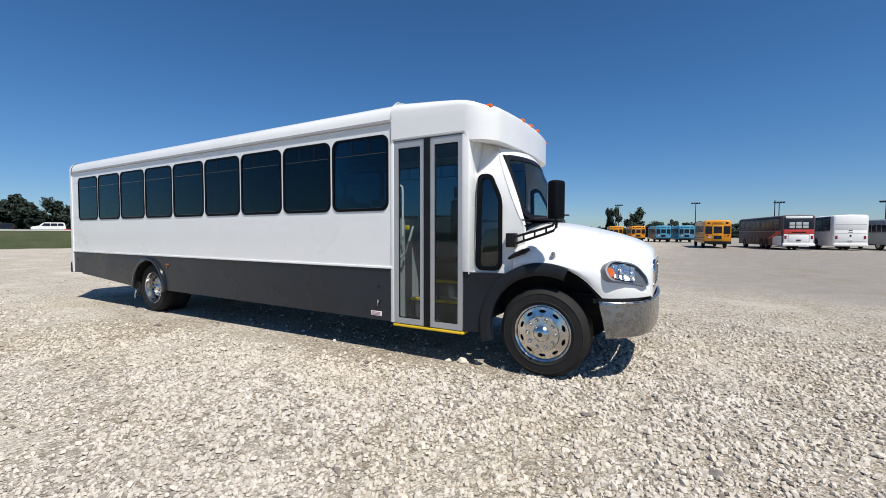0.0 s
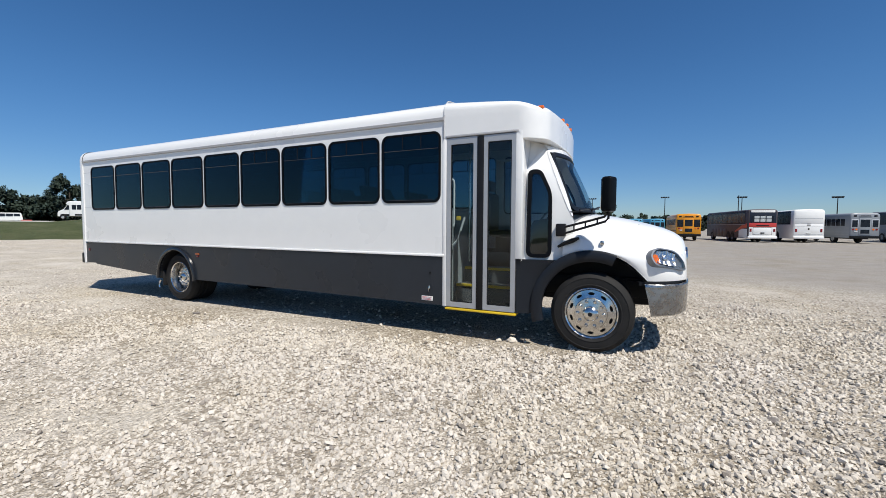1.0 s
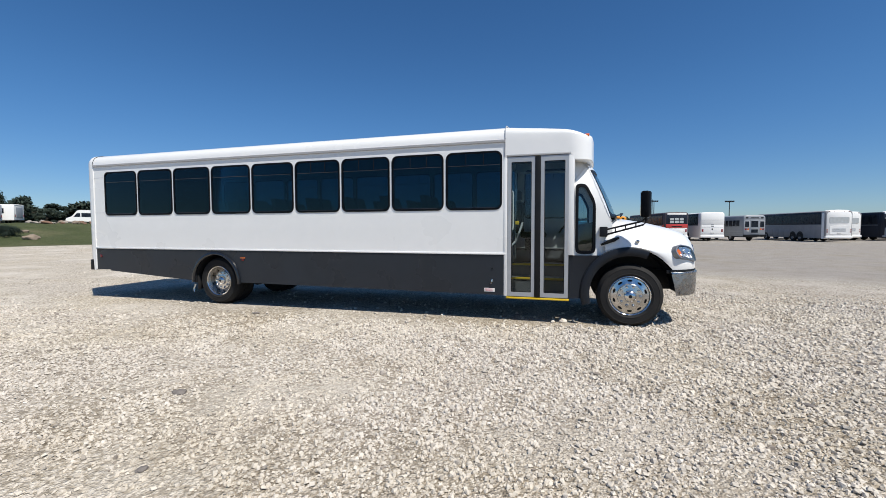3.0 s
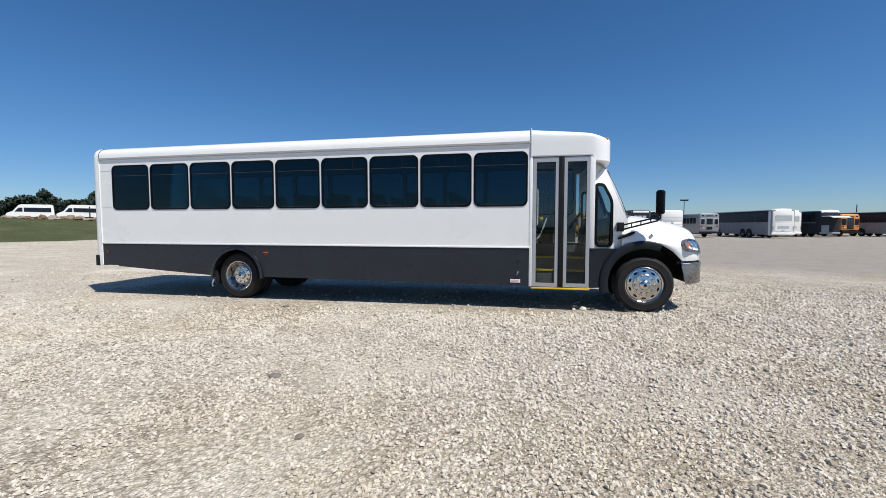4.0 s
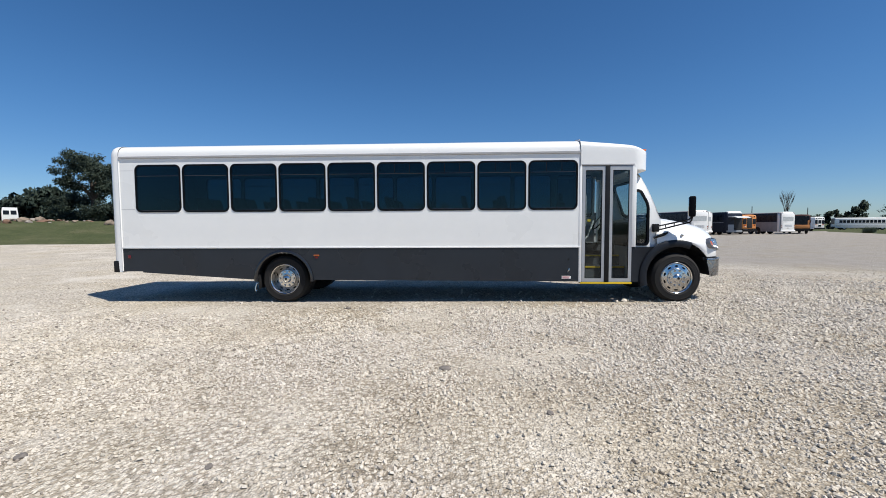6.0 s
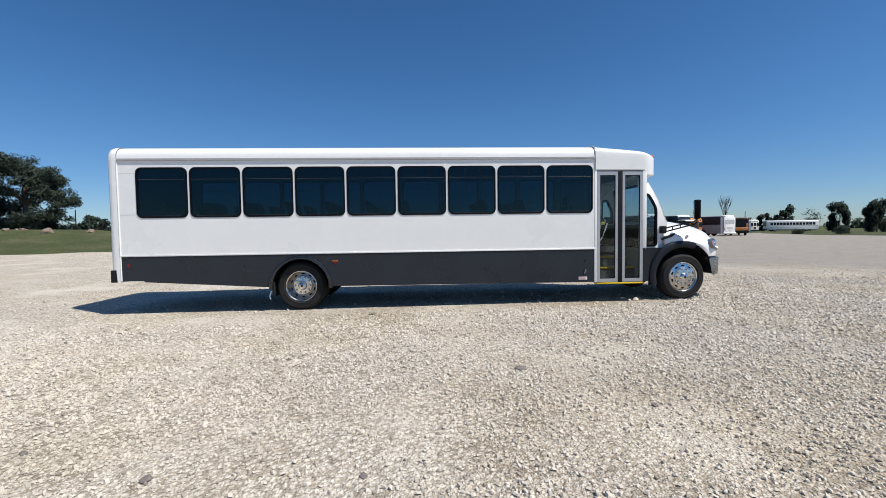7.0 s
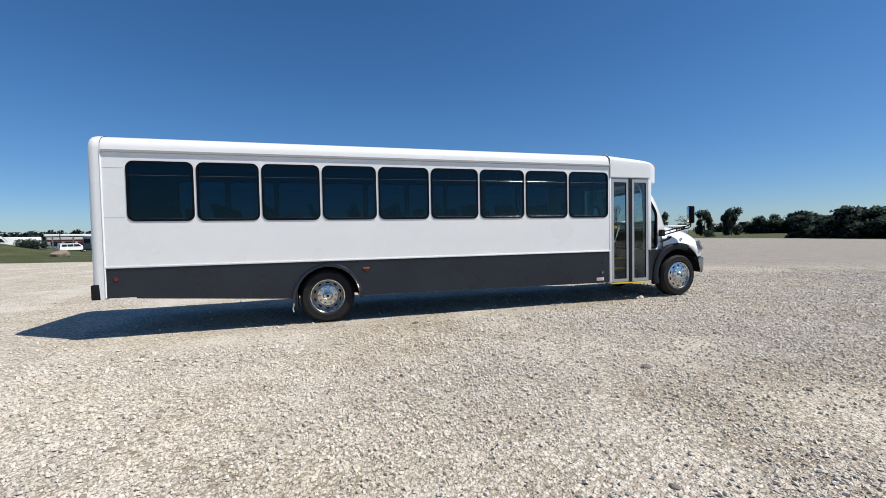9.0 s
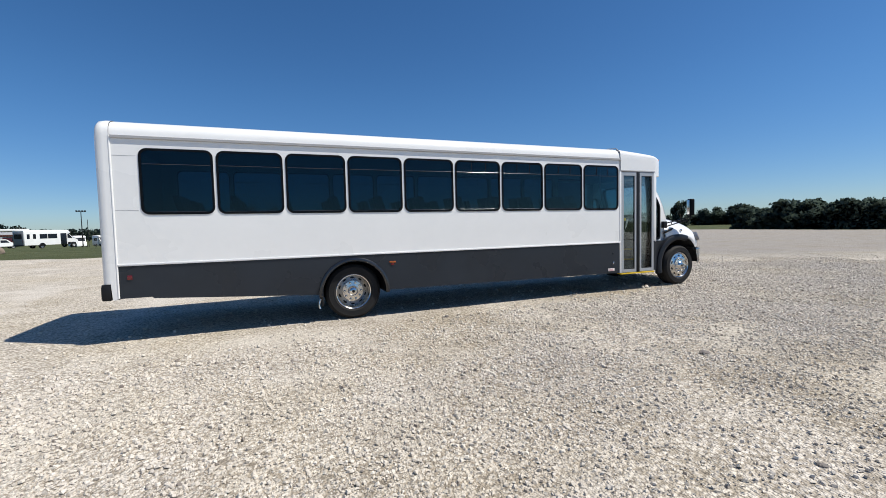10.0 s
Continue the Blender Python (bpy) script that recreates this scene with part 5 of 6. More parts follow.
def coach(name, label, low, up, back_low, back_up, length=12.6, group="parked coaches", band=None, rear_pane=PALEGLASS, stripe=None, hatch_up=False):
    ob = thing(name, label, "coach", (0, 0, 0), group)
    part("body", shell(0, length, 2.56, 0.40, 3.34, 0.26), low, ob)
    for y in (-1.28, 1.28):
        s = 1 if y > 0 else -1
        part("window_band", new_box(0.62, length - 0.4, y - 0.012, y + 0.012, 1.88, 3.12, 0.01), up, ob)
        part("roof_rail", new_box(0.62, length - 0.4, y - 0.03 - 0.03 * s, y + 0.03 - 0.03 * s, 3.12, 3.22, 0.02), up, ob)
        for k in range(7):
            x = 0.75 + 1.58 * k
            pane_box("side_window", ob, x, x + 1.55, y - 0.020, y + 0.020, 1.98, 3.02)
        for k in range(5):
            x = 5.6 + 1.1 * k
            part("luggage_door", new_box(x, x + 1.06, y - 0.014, y + 0.014, 0.52, 1.35, 0.008), low, ob)
        part("side_moulding", new_box(0.6, length - 0.3, y - 0.022, y + 0.022, 1.80, 1.86, 0.006), GREYBUS, ob)
        if stripe:
            st = bmesh.new()
            loft(st, [[(0.12, y + s * 0.02, 1.50), (0.12, y + s * 0.02, 1.95)], [(1.2, y + s * 0.02, 1.40), (1.2, y + s * 0.02, 1.80)], [(3.2, y + s * 0.02, 1.0), (3.2, y + s * 0.02, 1.16)]], closed=False)
            part("stripe", st, stripe, ob)
            part("tail_panel", new_box(0.12, 2.2, y - 0.014, y + 0.014, 0.45, 1.38, 0.01), OLDWHITE, ob, "white painted tail corner")
    # the moulded tail
    if rear_pane and not stripe:
        cap = shell(-0.04, 0.60, 2.60, 0.34, 3.40, 0.42, 2.2)
        part("tail_cap", cap, NAVY if hatch_up else OLDWHITE, ob, "" if hatch_up else "white moulded tail with rounded top")
        if hatch_up:
            part("roof_edge", shell(-0.06, 0.5, 2.40, 3.02, 3.43, 0.30, 1.6), OLDWHITE, ob, "white roof edge")
            # the recess under the hatch is a dark box, its shade painted
            part("engine_bay", new_box(-0.06, 0.1, -1.08, 0.10, 0.72, 2.36, 0.02), OPENSHADE, ob, "dark panel for the shade in the open engine bay")
            part("engine_panel", new_box(-0.07, 0.1, 0.12, 1.10, 0.62, 1.52, 0.03), GREYBUS, ob)
            hatch = part("hatch", loft(bmesh.new(), [[(x, -1.12, z), (x, 1.12, z), (x, 1.12, z + 0.09), (x, -1.12, z + 0.09)] for x, z in ((-0.02, 2.58), (-0.6, 2.60), (-1.2, 2.55), (-1.55, 2.44))], cap0=True, cap1=True), OLDWHITE, ob, "raised white engine hatch")
            for y in (-1.0, 1.0):
                part("gas_strut", tube(bmesh.new(), [(-0.05, y, 1.7), (-0.5, y, 2.1), (-1.0, y, 2.56)], 0.025, 5), UNDER, hatch)
        else:
            part("rear_window", soft_plate(0.92, 2.02, 2.66, 0.10, -0.055), rear_pane, ob)
            part("engine_door", soft_plate(0.86, 0.84, 1.74, 0.06, -0.055), back_low, ob)
            for k in range(5):
                part("louvre", new_box(-0.066, -0.04, -0.62, 0.62, 1.12 + 0.075 * k, 1.14 + 0.075 * k), GREYBUS, ob)
            for y in (-0.9, -0.45, 0.0, 0.45, 0.9):
                part("clearance_light", new_box(-0.03, 0.06, y - 0.06, y + 0.06, 3.20, 3.25, 0.01), SIDERED, ob)
            for y in (-1.08, 1.08):
                for z in (1.02, 1.24):
                    part("tail_light", new_box(-0.05, 0.06, y - 0.06, y + 0.06, z, z + 0.12, 0.02), REDLENS if z < 1.2 else SIDEAMBER, ob)
    else:
        part("back_panel", new_box(-0.02, 0.1, -1.16, 1.16, 0.62, 1.90, 0.03), back_low, ob)
        part("back_panel", new_box(-0.02, 0.1, -1.16, 1.16, 1.905, 3.18, 0.05), back_up, ob)
        for y in (-1.02, 1.02):
            part("tail_light", new_box(-0.04, 0.06, y - 0.09, y + 0.09, 1.08, 1.40, 0.02), REDLENS, ob)
    if stripe:
        pane_box("rear_window", ob, -0.04, 0.05, -0.95, 0.95, 2.02, 2.72)
        # pale panes paint the white reflections in the dark rear window
        for y in (-0.52, 0.0, 0.52):
            for z in (2.10, 2.42):
                pane_box("rear_pane", ob, -0.05, 0.0, y - 0.22, y + 0.22, z, z + 0.25, PALEGLASS)
        part("roof_edge", new_box(-0.035, 0.3, -1.05, 1.05, 3.02, 3.24, 0.05), OLDWHITE, ob, "white roof edge")
        part("engine_door", new_box(-0.035, 0.05, -0.80, 0.80, 0.80, 1.50, 0.02), back_low, ob)
        part("door_gap", new_box(-0.0205, 0.0, -0.83, 0.83, 0.77, 1.53), BLACK, ob)
        for y in (-0.62, 0.62):
            part("clearance_light", new_box(-0.03, 0.03, y - 0.06, y + 0.06, 3.05, 3.10, 0.01), SIDERED, ob)
    if band:
        part("back_band", new_box(-0.03, 0.05, -1.18, 1.18, 1.55, 1.98, 0.01), band, ob)
        part("sign_bar", new_box(-0.042, 0.0, -0.55, 0.55, 1.66, 1.76), BLACK, ob)
    if not rear_pane:
        for z in (0.86, 1.62, 2.45):
            part("panel_seam", new_box(-0.024, 0.0, -1.12, 1.12, z - 0.012, z + 0.012), GREYBUS, ob)
        part("vent", new_box(-0.03, 0.0, -0.13, 0.13, 1.86, 1.92, 0.01), BLACK, ob)
        part("badge", new_box(-0.03, 0.0, -0.07, 0.07, 1.30, 1.48, 0.01), BLACK, ob)
        part("hatch_latch", new_box(-0.03, 0.0, -0.16, 0.16, 1.70, 1.76, 0.01), BLACK, ob)
    part("plate", new_box(-0.085, -0.02, -0.16, 0.16, 0.90, 1.02), BLACK if band or hatch_up else PLATE, ob)
    part("bumper", new_box(-0.12, 0.12, -1.26, 1.26, 0.40, 0.66, 0.06), back_low, ob)
    for x in (3.9, 5.15, length - 2.2):
        for y in (-1.30, 1.30):
            road_wheel(ob, x, y, 0.5, 0.3, BEZEL)
            s = 1 if y > 0 else -1
            # flat dark disc stands in for the shaded opening over the wheel
            part("wheel_arch", lathe(bmesh.new(), [(0.0, s * 1.287), (0.60, s * 1.287), (0.61, s * 1.27)], x, 0.52, 22, -12, 192), UNDER, ob)
    pane_box("windscreen", ob, length - 0.05, length + 0.02, -1.1, 1.1, 1.5, 3.0)
    return ob


def cutaway(name, label, length=6.1, group="parked shuttle buses", big=False):
    """A small shuttle bus: box body behind a van cab."""
    ob = thing(name, label, "shuttle bus", (0, 0, 0), group)
    back = length - 1.75
    part("body", shell(0, back, 2.34, 0.55, 2.86, 0.18), OLDWHITE, ob)
    cab = bmesh.new()
    loft(cab, [[(back - 0.05, y, 0.5), (back - 0.05, y, 2.5), (back + 0.15, y, 2.48), (back + 0.85, y * 0.95, 1.62), (length - 0.15, y * 0.9, 1.30), (length, y * 0.88, 1.0), (length, y * 0.88, 0.5)] for y in (-1.0, -0.5, 0.5, 1.0)], closed=True, cap0=True, cap1=True)
    part("cab", cab, OLDWHITE, ob)
    ws_ = bmesh.new()
    loft(ws_, [[(back + 0.19, y, 2.42), (back + 0.86, y * 0.97, 1.66)] for y in (-0.85, 0, 0.85)], closed=False)
    bmesh.ops.solidify(ws_, geom=ws_.faces[:], thickness=0.03)
    part("windscreen", ws_, FARGLASS, ob)
    for s in (-1, 1):
        y = s * 1.17
        for x, wide in ((0.4, 0.38), (1.2, 0.4), (2.1, 1.05), (3.22, 1.3)) if big else ((1.2, 0.6), (1.9, 0.6), (2.6, 0.6), (3.3, 0.6)):
            pane_box("side_window", ob, x, x + wide, y - 0.018, y + 0.018, 1.55, 2.28)
        if big:
            part("entrance_door", new_box(back - 1.1, back - 0.2, y - 0.02, y + 0.02, 0.55, 2.35, 0.01), FARGLASS, ob, "dark glazed folding door")
        part("cab_window", holed(bmesh.new(), [(back + 0.05, 1.55), (back + 0.75, 1.55), (back + 0.28, 2.2), (back + 0.05, 2.2)], [], lambda u, v: (u, s * 1.0, v), (0, s * 0.01, 0)), FARGLASS, ob)
        part("cladding", new_box(back - 0.3, length - 0.5, s * 1.005 - 0.012, s * 1.005 + 0.012, 0.55, 0.85), BLACK, ob)
        if not big:
            part("grey_panel", new_box(2.55, 3.5, y - 0.016, y + 0.016, 0.62, 0.86), BLACK, ob)
        for x in (2.4 if big else 1.85, length - 0.85):
            road_wheel(ob, x, s * 1.10, 0.38, 0.24)
            part("wheel_arch", lathe(bmesh.new(), [(0.0, s * (1.176 if x < 4 else 1.005)), (0.46, s * (1.176 if x < 4 else 1.005)), (0.47, s * 0.98)], x, 0.42, 18, -5, 185), BLACK, ob)
    if big:
        # grey panel whose colour also holds the shade on the rear face
        part("rear_panel", new_box(-0.02, 0.05, -1.08, 1.08, 0.62, 2.60, 0.03), SHADEGREY, ob, "rear panel, its grey darkened for shade")
        pane_box("rear_window", ob, -0.03, 0.05, -0.8, 0.8, 1.55, 2.3)
    else:
        part("rear_door", new_box(-0.02, 0.05, -0.75, 0.75, 0.85, 2.45, 0.02), GREYBUS, ob)
    part("roof_cap", new_box(-0.03, 0.25, -1.12, 1.12, 2.72, 2.84, 0.05), OLDWHITE, ob)
    part("cab_cap", loft(bmesh.new(), [[(x, -h, z0), (x, -h, z1 - 0.15), (x, -h + 0.2, z1), (x, h - 0.2, z1), (x, h, z1 - 0.15), (x, h, z0)] for x, h, z0, z1 in ((back - 0.05, 1.15, 2.2, 2.84), (back + 0.3, 1.08, 2.35, 2.80), (back + 0.52, 0.95, 2.40, 2.66), (back + 0.58, 0.8, 2.44, 2.55))], closed=True, cap0=True, cap1=True), OLDWHITE, ob)
    part("bumper", new_box(-0.12, 0.05, -1.1, 1.1, 0.45, 0.62, 0.02), BLACK, ob)
    for y in (-0.98, 0.98):
        part("tail_light", new_box(-0.03, 0.05, y - 0.06, y + 0.06, 1.0, 1.4, 0.02), REDLENS, ob)
    return ob


def box_trailer(x, y, yaw):
    ob = thing("box_trailer", "long plain white box trailer standing far behind the bank", "trailer")
    part("body", shell(0, 6.4, 2.55, 1.05, 3.40, 0.08), OLDWHITE, ob)
    part("chassis", new_box(0.4, 6.0, -0.5, 0.5, 0.8, 1.06, 0.02), UNDER, ob)
    part("landing_leg", new_box(5.2, 5.4, -0.8, -0.6, 0.0, 1.06, 0.01), UNDER, ob)
    part("landing_leg", new_box(5.2, 5.4, 0.6, 0.8, 0.0, 1.06, 0.01), UNDER, ob)
    for k in (1.6, 2.9):
        for s in (-1.2, 1.2):
            road_wheel(ob, k, s, 0.5, 0.3)
    ob.matrix_basis = pose(x, y, ground_z(x, y), 0, 0, yaw)
    return ob


def van(name, label, group="parked vans"):
    ob = thing(name, label, "van", (0, 0, 0), group)
    b = bmesh.new()
    prof = [(0.05, 0.45), (0.0, 0.9), (0.03, 1.8), (0.12, 2.62), (0.4, 2.72), (4.0, 2.70), (4.35, 2.55), (5.05, 1.55), (5.75, 1.22), (5.9, 0.95), (5.9, 0.5)]
    loft(b, [[(x, y * (1 if z < 1.6 else 1 - 0.09 * (z - 1.6)), z) for x, z in prof] for y in (-1.02, -0.98, 0, 0.98, 1.02)], closed=True, cap0=True, cap1=True)
    part("body", b, OLDWHITE, ob)
    for s in (-1, 1):
        part("side_window", holed(bmesh.new(), [(0.4, 1.45), (3.75, 1.45), (3.75, 2.15), (0.4, 2.15)], [], lambda u, v: (u, s * (1.025 * (1 - 0.09 * max(0, v - 1.6))), v), (0, s * 0.012, 0)), FARGLASS, ob)
        part("door_window", holed(bmesh.new(), [(3.9, 1.45), (4.85, 1.45), (4.35, 2.12), (3.9, 2.12)], [], lambda u, v: (u, s * (1.025 * (1 - 0.09 * max(0, v - 1.6))), v), (0, s * 0.012, 0)), FARGLASS, ob)
        part("cladding", new_box(0.1, 5.6, s * 1.03 - 0.012, s * 1.03 + 0.012, 0.45, 0.62), BLACK, ob)
        for x in (1.15, 4.9):
            road_wheel(ob, x, s * 0.98, 0.36, 0.24)
    part("windscreen", loft(bmesh.new(), [[(4.38, y, 2.52), (5.06, y, 1.58)] for y in (-0.82, 0, 0.82)], closed=False), FARGLASS, ob)
    for y in (-0.45, 0.45):
        pane_box("rear_window", ob, -0.01, 0.08, y - 0.36, y + 0.36, 1.5, 2.2)
    return ob


def suv(name, label, paint):
    ob = thing(name, label, "car", (0, 0, 0), "cars by the road")
    b = bmesh.new()
    prof = [(0.05, 0.45), (0.0, 0.75), (0.08, 1.15), (0.2, 1.80), (0.5, 1.86), (3.0, 1.84), (3.35, 1.75), (3.95, 1.18), (4.95, 1.02), (5.12, 0.8), (5.1, 0.45)]
    loft(b, [[(x, y * (1 if z < 1.1 else 1 - 0.22 * (z - 1.1)), z) for x, z in prof] for y in (-0.96, -0.92, 0, 0.92, 0.96)], closed=True, cap0=True, cap1=True)
    part("body", b, paint, ob)
    for s in (-1, 1):
        for x0, x1, x2, x3 in ((0.35, 1.2, 1.2, 0.4), (1.3, 2.25, 2.25, 1.3), (2.35, 3.6, 3.2, 2.35)):
            part("side_window", holed(bmesh.new(), [(x0, 1.18), (x1, 1.18), (x2, 1.66), (x3, 1.66)], [], lambda u, v: (u, s * 0.965 * (1 - 0.22 * max(0, v - 1.1)), v), (0, s * 0.012, 0)), FARGLASS, ob)
        for x in (0.95, 4.1):
            road_wheel(ob, x, s * 0.93, 0.37, 0.24)
    part("windscreen", loft(bmesh.new(), [[(3.38, y, 1.75), (3.96, y, 1.22)] for y in (-0.7, 0, 0.7)], closed=False), FARGLASS, ob)
    for y in (-0.8, 0.8):
        part("tail_light", new_box(-0.01, 0.1, y - 0.08, y + 0.08, 0.95, 1.3, 0.02), REDLENS, ob)
    return ob


def park(ob, x, y, yaw, dz=0.0):
    ob.matrix_basis = pose(x, y, ground_z(x, y) + dz, 0, 0, yaw)
    return ob


YAW = 101.5
yb = park(school_bus("school_bus", "yellow school bus with black rails parked in the row", SCHOOLYELLOW), 3.75, 52.6, 94.0)
copy_thing(yb, pose(-6.4, 85.8, ground_z(-6.4, 85.8), 0, 0, YAW))
copy_thing(yb, pose(-10.4, 87.0, ground_z(-10.4, 87.0), 0, 0, YAW))
bl = park(school_bus("school_bus", "light blue painted school bus parked in the far row", BLUEPAINT), -2.2, 84.0, YAW)
copy_thing(bl, pose(1.4, 84.1, ground_z(1.4, 84.1), 0, 0, YAW))
park(coach("coach", "dark glass coach with a red band and white tail", MAROON, NAVY, OLDWHITE, NAVY, band=REDPAINT, stripe=REDPAINT), 10.05, 50.9, 99.7)
park(coach("coach", "plain white coach seen from its blank tail", OLDWHITE, NAVY, OLDWHITE, OLDWHITE, rear_pane=None), 14.15, 52.6, 95.5)
park(school_bus("school_bus", "grey school bus with white rear windows frames", GREYBUS), 18.65, 53.45, YAW)
c1 = park(coach("coach", "white coach with silver sides and dark windows", SHADEGREY, NAVY, OLDWHITE, OLDWHITE), 25.5, 51.4, 97)
copy_thing(c1, pose(29.7, 57.6, ground_z(29.7, 57.6), 0, 0, YAW))
park(coach("coach", "dark blue coach with its white rear hatch raised", NAVY, NAVY, GREYBUS, OLDWHITE, hatch_up=True), 34.15, 58.05, YAW)
park(school_bus("school_bus", "faded orange school bus with its rear door open", ORANGE, door_open=True, skirt=0.86), 38.5, 61.4, YAW)
park(coach("coach", "white-tailed coach with a black window band and grey siding", SHADEGREY, NAVY, OLDWHITE, OLDWHITE), 44.0, 61.2, YAW)
fb = park(school_bus("school_bus", "brown and orange flat-fronted school bus facing the lot", BROWNRED, BROWNRED, long_hood=False), 52.9, 72.6, 240)
part("front_panel", new_box(10.42, 10.54, -1.12, 1.12, 0.86, 1.42, 0.03), ORANGE, fb, "orange painted nose panel")
for y in (-0.95, 0.95):
    part("corner_pillar", new_box(10.42, 10.53, y - 0.10, y + 0.10, 1.42, 2.1, 0.02), ORANGE, fb)
park(school_bus("school_bus", "white school bus parked on the grass", OLDWHITE), 68.1, 84.7, YAW)
park(school_bus("school_bus", "long white flat-fronted school bus standing side-on beyond the grass", OLDWHITE, long_hood=False, length=11.6), 99.6, 101.6, 158)
cw = park(cutaway("shuttle_van", "white cutaway shuttle bus parked above the grass bank"), -78.67, 35.6, -145)
copy_thing(cw, pose(-80.3, 39.0, ground_z(-80.3, 39.0), 0, 0, -145))
park(cutaway("shuttle_van", "long white shuttle bus with dark doors standing beyond the grass", 7.85, big=True), -47.8, 79.8, 55.4)
copy_thing(cw, pose(-56.0, 120.6, ground_z(-56.0, 120.6), 0, 0, -58))
copy_thing(cw, pose(-52.0, 122.4, ground_z(-52.0, 122.4), 0, 0, -58))
box_trailer(-74.6, 104.4, 30)
park(suv("suv", "white sport utility car parked beyond the grass", OLDWHITE), -63.0, 101.5, 42)
vn = park(van("van", "white high-roofed passenger van behind the rubble"), -84.6, 54.5, -124)
copy_thing(vn, pose(-79.8, 58.6, ground_z(-79.8, 58.6), 0, 0, -121))
copy_thing(vn, pose(-83.2, 64.5, ground_z(-83.2, 64.5), 0, 0, 139))
park(suv("suv", "white sport utility car on the roadside", OLDWHITE), -108.9, 36.1, -107)
copy_thing(vn, pose(-72.6, 93.6, ground_z(-72.6, 93.6) + 0.2, 0, 0, 28))
copy_thing(vn, pose(-69.4, 96.8, ground_z(-69.4, 96.8) + 0.1, 0, 0, 210))
park(suv("suv", "silver sport utility car on the roadside", SILVER), -109.0, 23.2, -80)
park(suv("suv", "dark saloon car half hidden on the roadside", NAVY), -112.5, 29.4, -100, -0.25)


# ---- lamp posts and posts ----
def lamp_post(x, y, z, yaw, label="tall lot lamp post with four floodlights"):
    ob = thing("lamp_post", label, "lamp post", (0, 0, 0), "lot lamp posts")
    part("pole", tube(bmesh.new(), [(0, 0, 0), (0, 0, z * 0.5), (0, 0, z)], [0.11, 0.09, 0.07], 8), UNDER, ob)
    part("crossbar", new_box(-0.85, 0.85, -0.05, 0.05, z - 0.05, z + 0.05), UNDER, ob)
    for k in (-0.72, -0.24, 0.24, 0.72):
        part("floodlight", new_box(k - 0.17, k + 0.17, -0.22, 0.15, z + 0.05, z + 0.27, 0.04), UNDER, ob)
    ob.matrix_basis = pose(x, y, ground_z(x, y), 0, 0, yaw)
    return ob


for x, y, z in ((-12.6, 109.2, 8.3), (3.4, 109.9, 8.3), (17.2, 103.5, 7.6), (30.9, 99.2, 7.0), (-50.6, 109.9, 7.7)):
    lamp_post(x, y, z, 10)


def utility_pole(x, y, z, r, label="bare wooden utility pole"):
    return solo("utility_pole", tube(bmesh.new(), [(0, 0, -0.2), (0, 0, z * 0.5), (0, 0, z)], [r, r * 0.9, r * 0.8], 8), UNDER, label, "pole", pose(x, y, ground_z(x, y)), "utility poles")


for x, y, z, r in ((14.2, 88.8, 7.2, 0.08), (-8.5, 92, 6.0, 0.07), (47.9, 74.9, 4.8, 0.075), (57.3, 74.3, 4.5, 0.07), (-56.1, 58.8, 3.2, 0.07), (-54.9, 62.1, 1.9, 0.07), (-47.5, 104, 5.6, 0.06), (-76.8, 129.5, 6.3, 0.12), (-75, 53, 2.2, 0.09)):
    utility_pole(x, y, z, r)

CONCRETE_ = surface("kerb_concrete", (0.62, 0.60, 0.56), 0.85, vary=0.12, scale=1.0)


def at_bearing(a, r):
    return HUB[0] + r * math.sin(radians(a)), HUB[1] + r * math.cos(radians(a))


# filling station canopy far off beyond the bank
can = thing("canopy_building", "long white flat filling station canopy with red pumps below", "building")
part("roof_slab", new_box(0, 15, -4, 4, 4.15, 4.85, 0.05), OLDWHITE, can)
for k in range(3):
    part("column", new_box(2.0 + 5.5 * k, 2.4 + 5.5 * k, -0.2, 0.2, 0, 4.15, 0.02), OLDWHITE, can)
    part("fuel_pump", new_box(3.4 + 5.5 * k, 5.6 + 5.5 * k, -0.4, 0.4, 0, 1.9, 0.08), REDPAINT if k % 2 else SILVER, can, "red fuel pump" if k % 2 else "")
part("shop_wall", new_box(1, 14, 8, 14, 0, 3.9, 0.03), SILVER, can)
part("shop_band", new_box(0.9, 14.1, 7.9, 8.0, 2.4, 3.0, 0.01), BROWNRED, can)
for k in range(3):
    part("shop_window", new_box(2.0 + 3.8 * k, 5.0 + 3.8 * k, 7.93, 8.02, 0.6, 2.2, 0.02), FARGLASS, can)
can.matrix_basis = pose(-104.0, 173.8, -0.6, 0, 0, 30)
kerb = bmesh.new()
path = [at_bearing(a, 104) for a in range(-92, -57, 2)]
loft(kerb, [[(x, y, ground_z(x, y) - 0.1), (x, y, ground_z(x, y) + 0.30), (x * 1.003, y * 1.003, ground_z(x, y) + 0.30), (x * 1.003, y * 1.003, ground_z(x, y) - 0.1)] for x, y in path], closed=True, cap0=True, cap1=True)
solo("kerb", kerb, CONCRETE_, "pale concrete kerb of the road above the bank", "kerb", kind="structure")
roadside = new_box(-0.75, 0.75, -0.35, 0.35, 0, 0.45, 0.08)
solo("barrier", roadside, REDPAINT, "low red plastic barrier at the roadside", "barrier", pose(-104.2, 35.0, ground_z(-104.2, 35.0), 0, 0, 70))


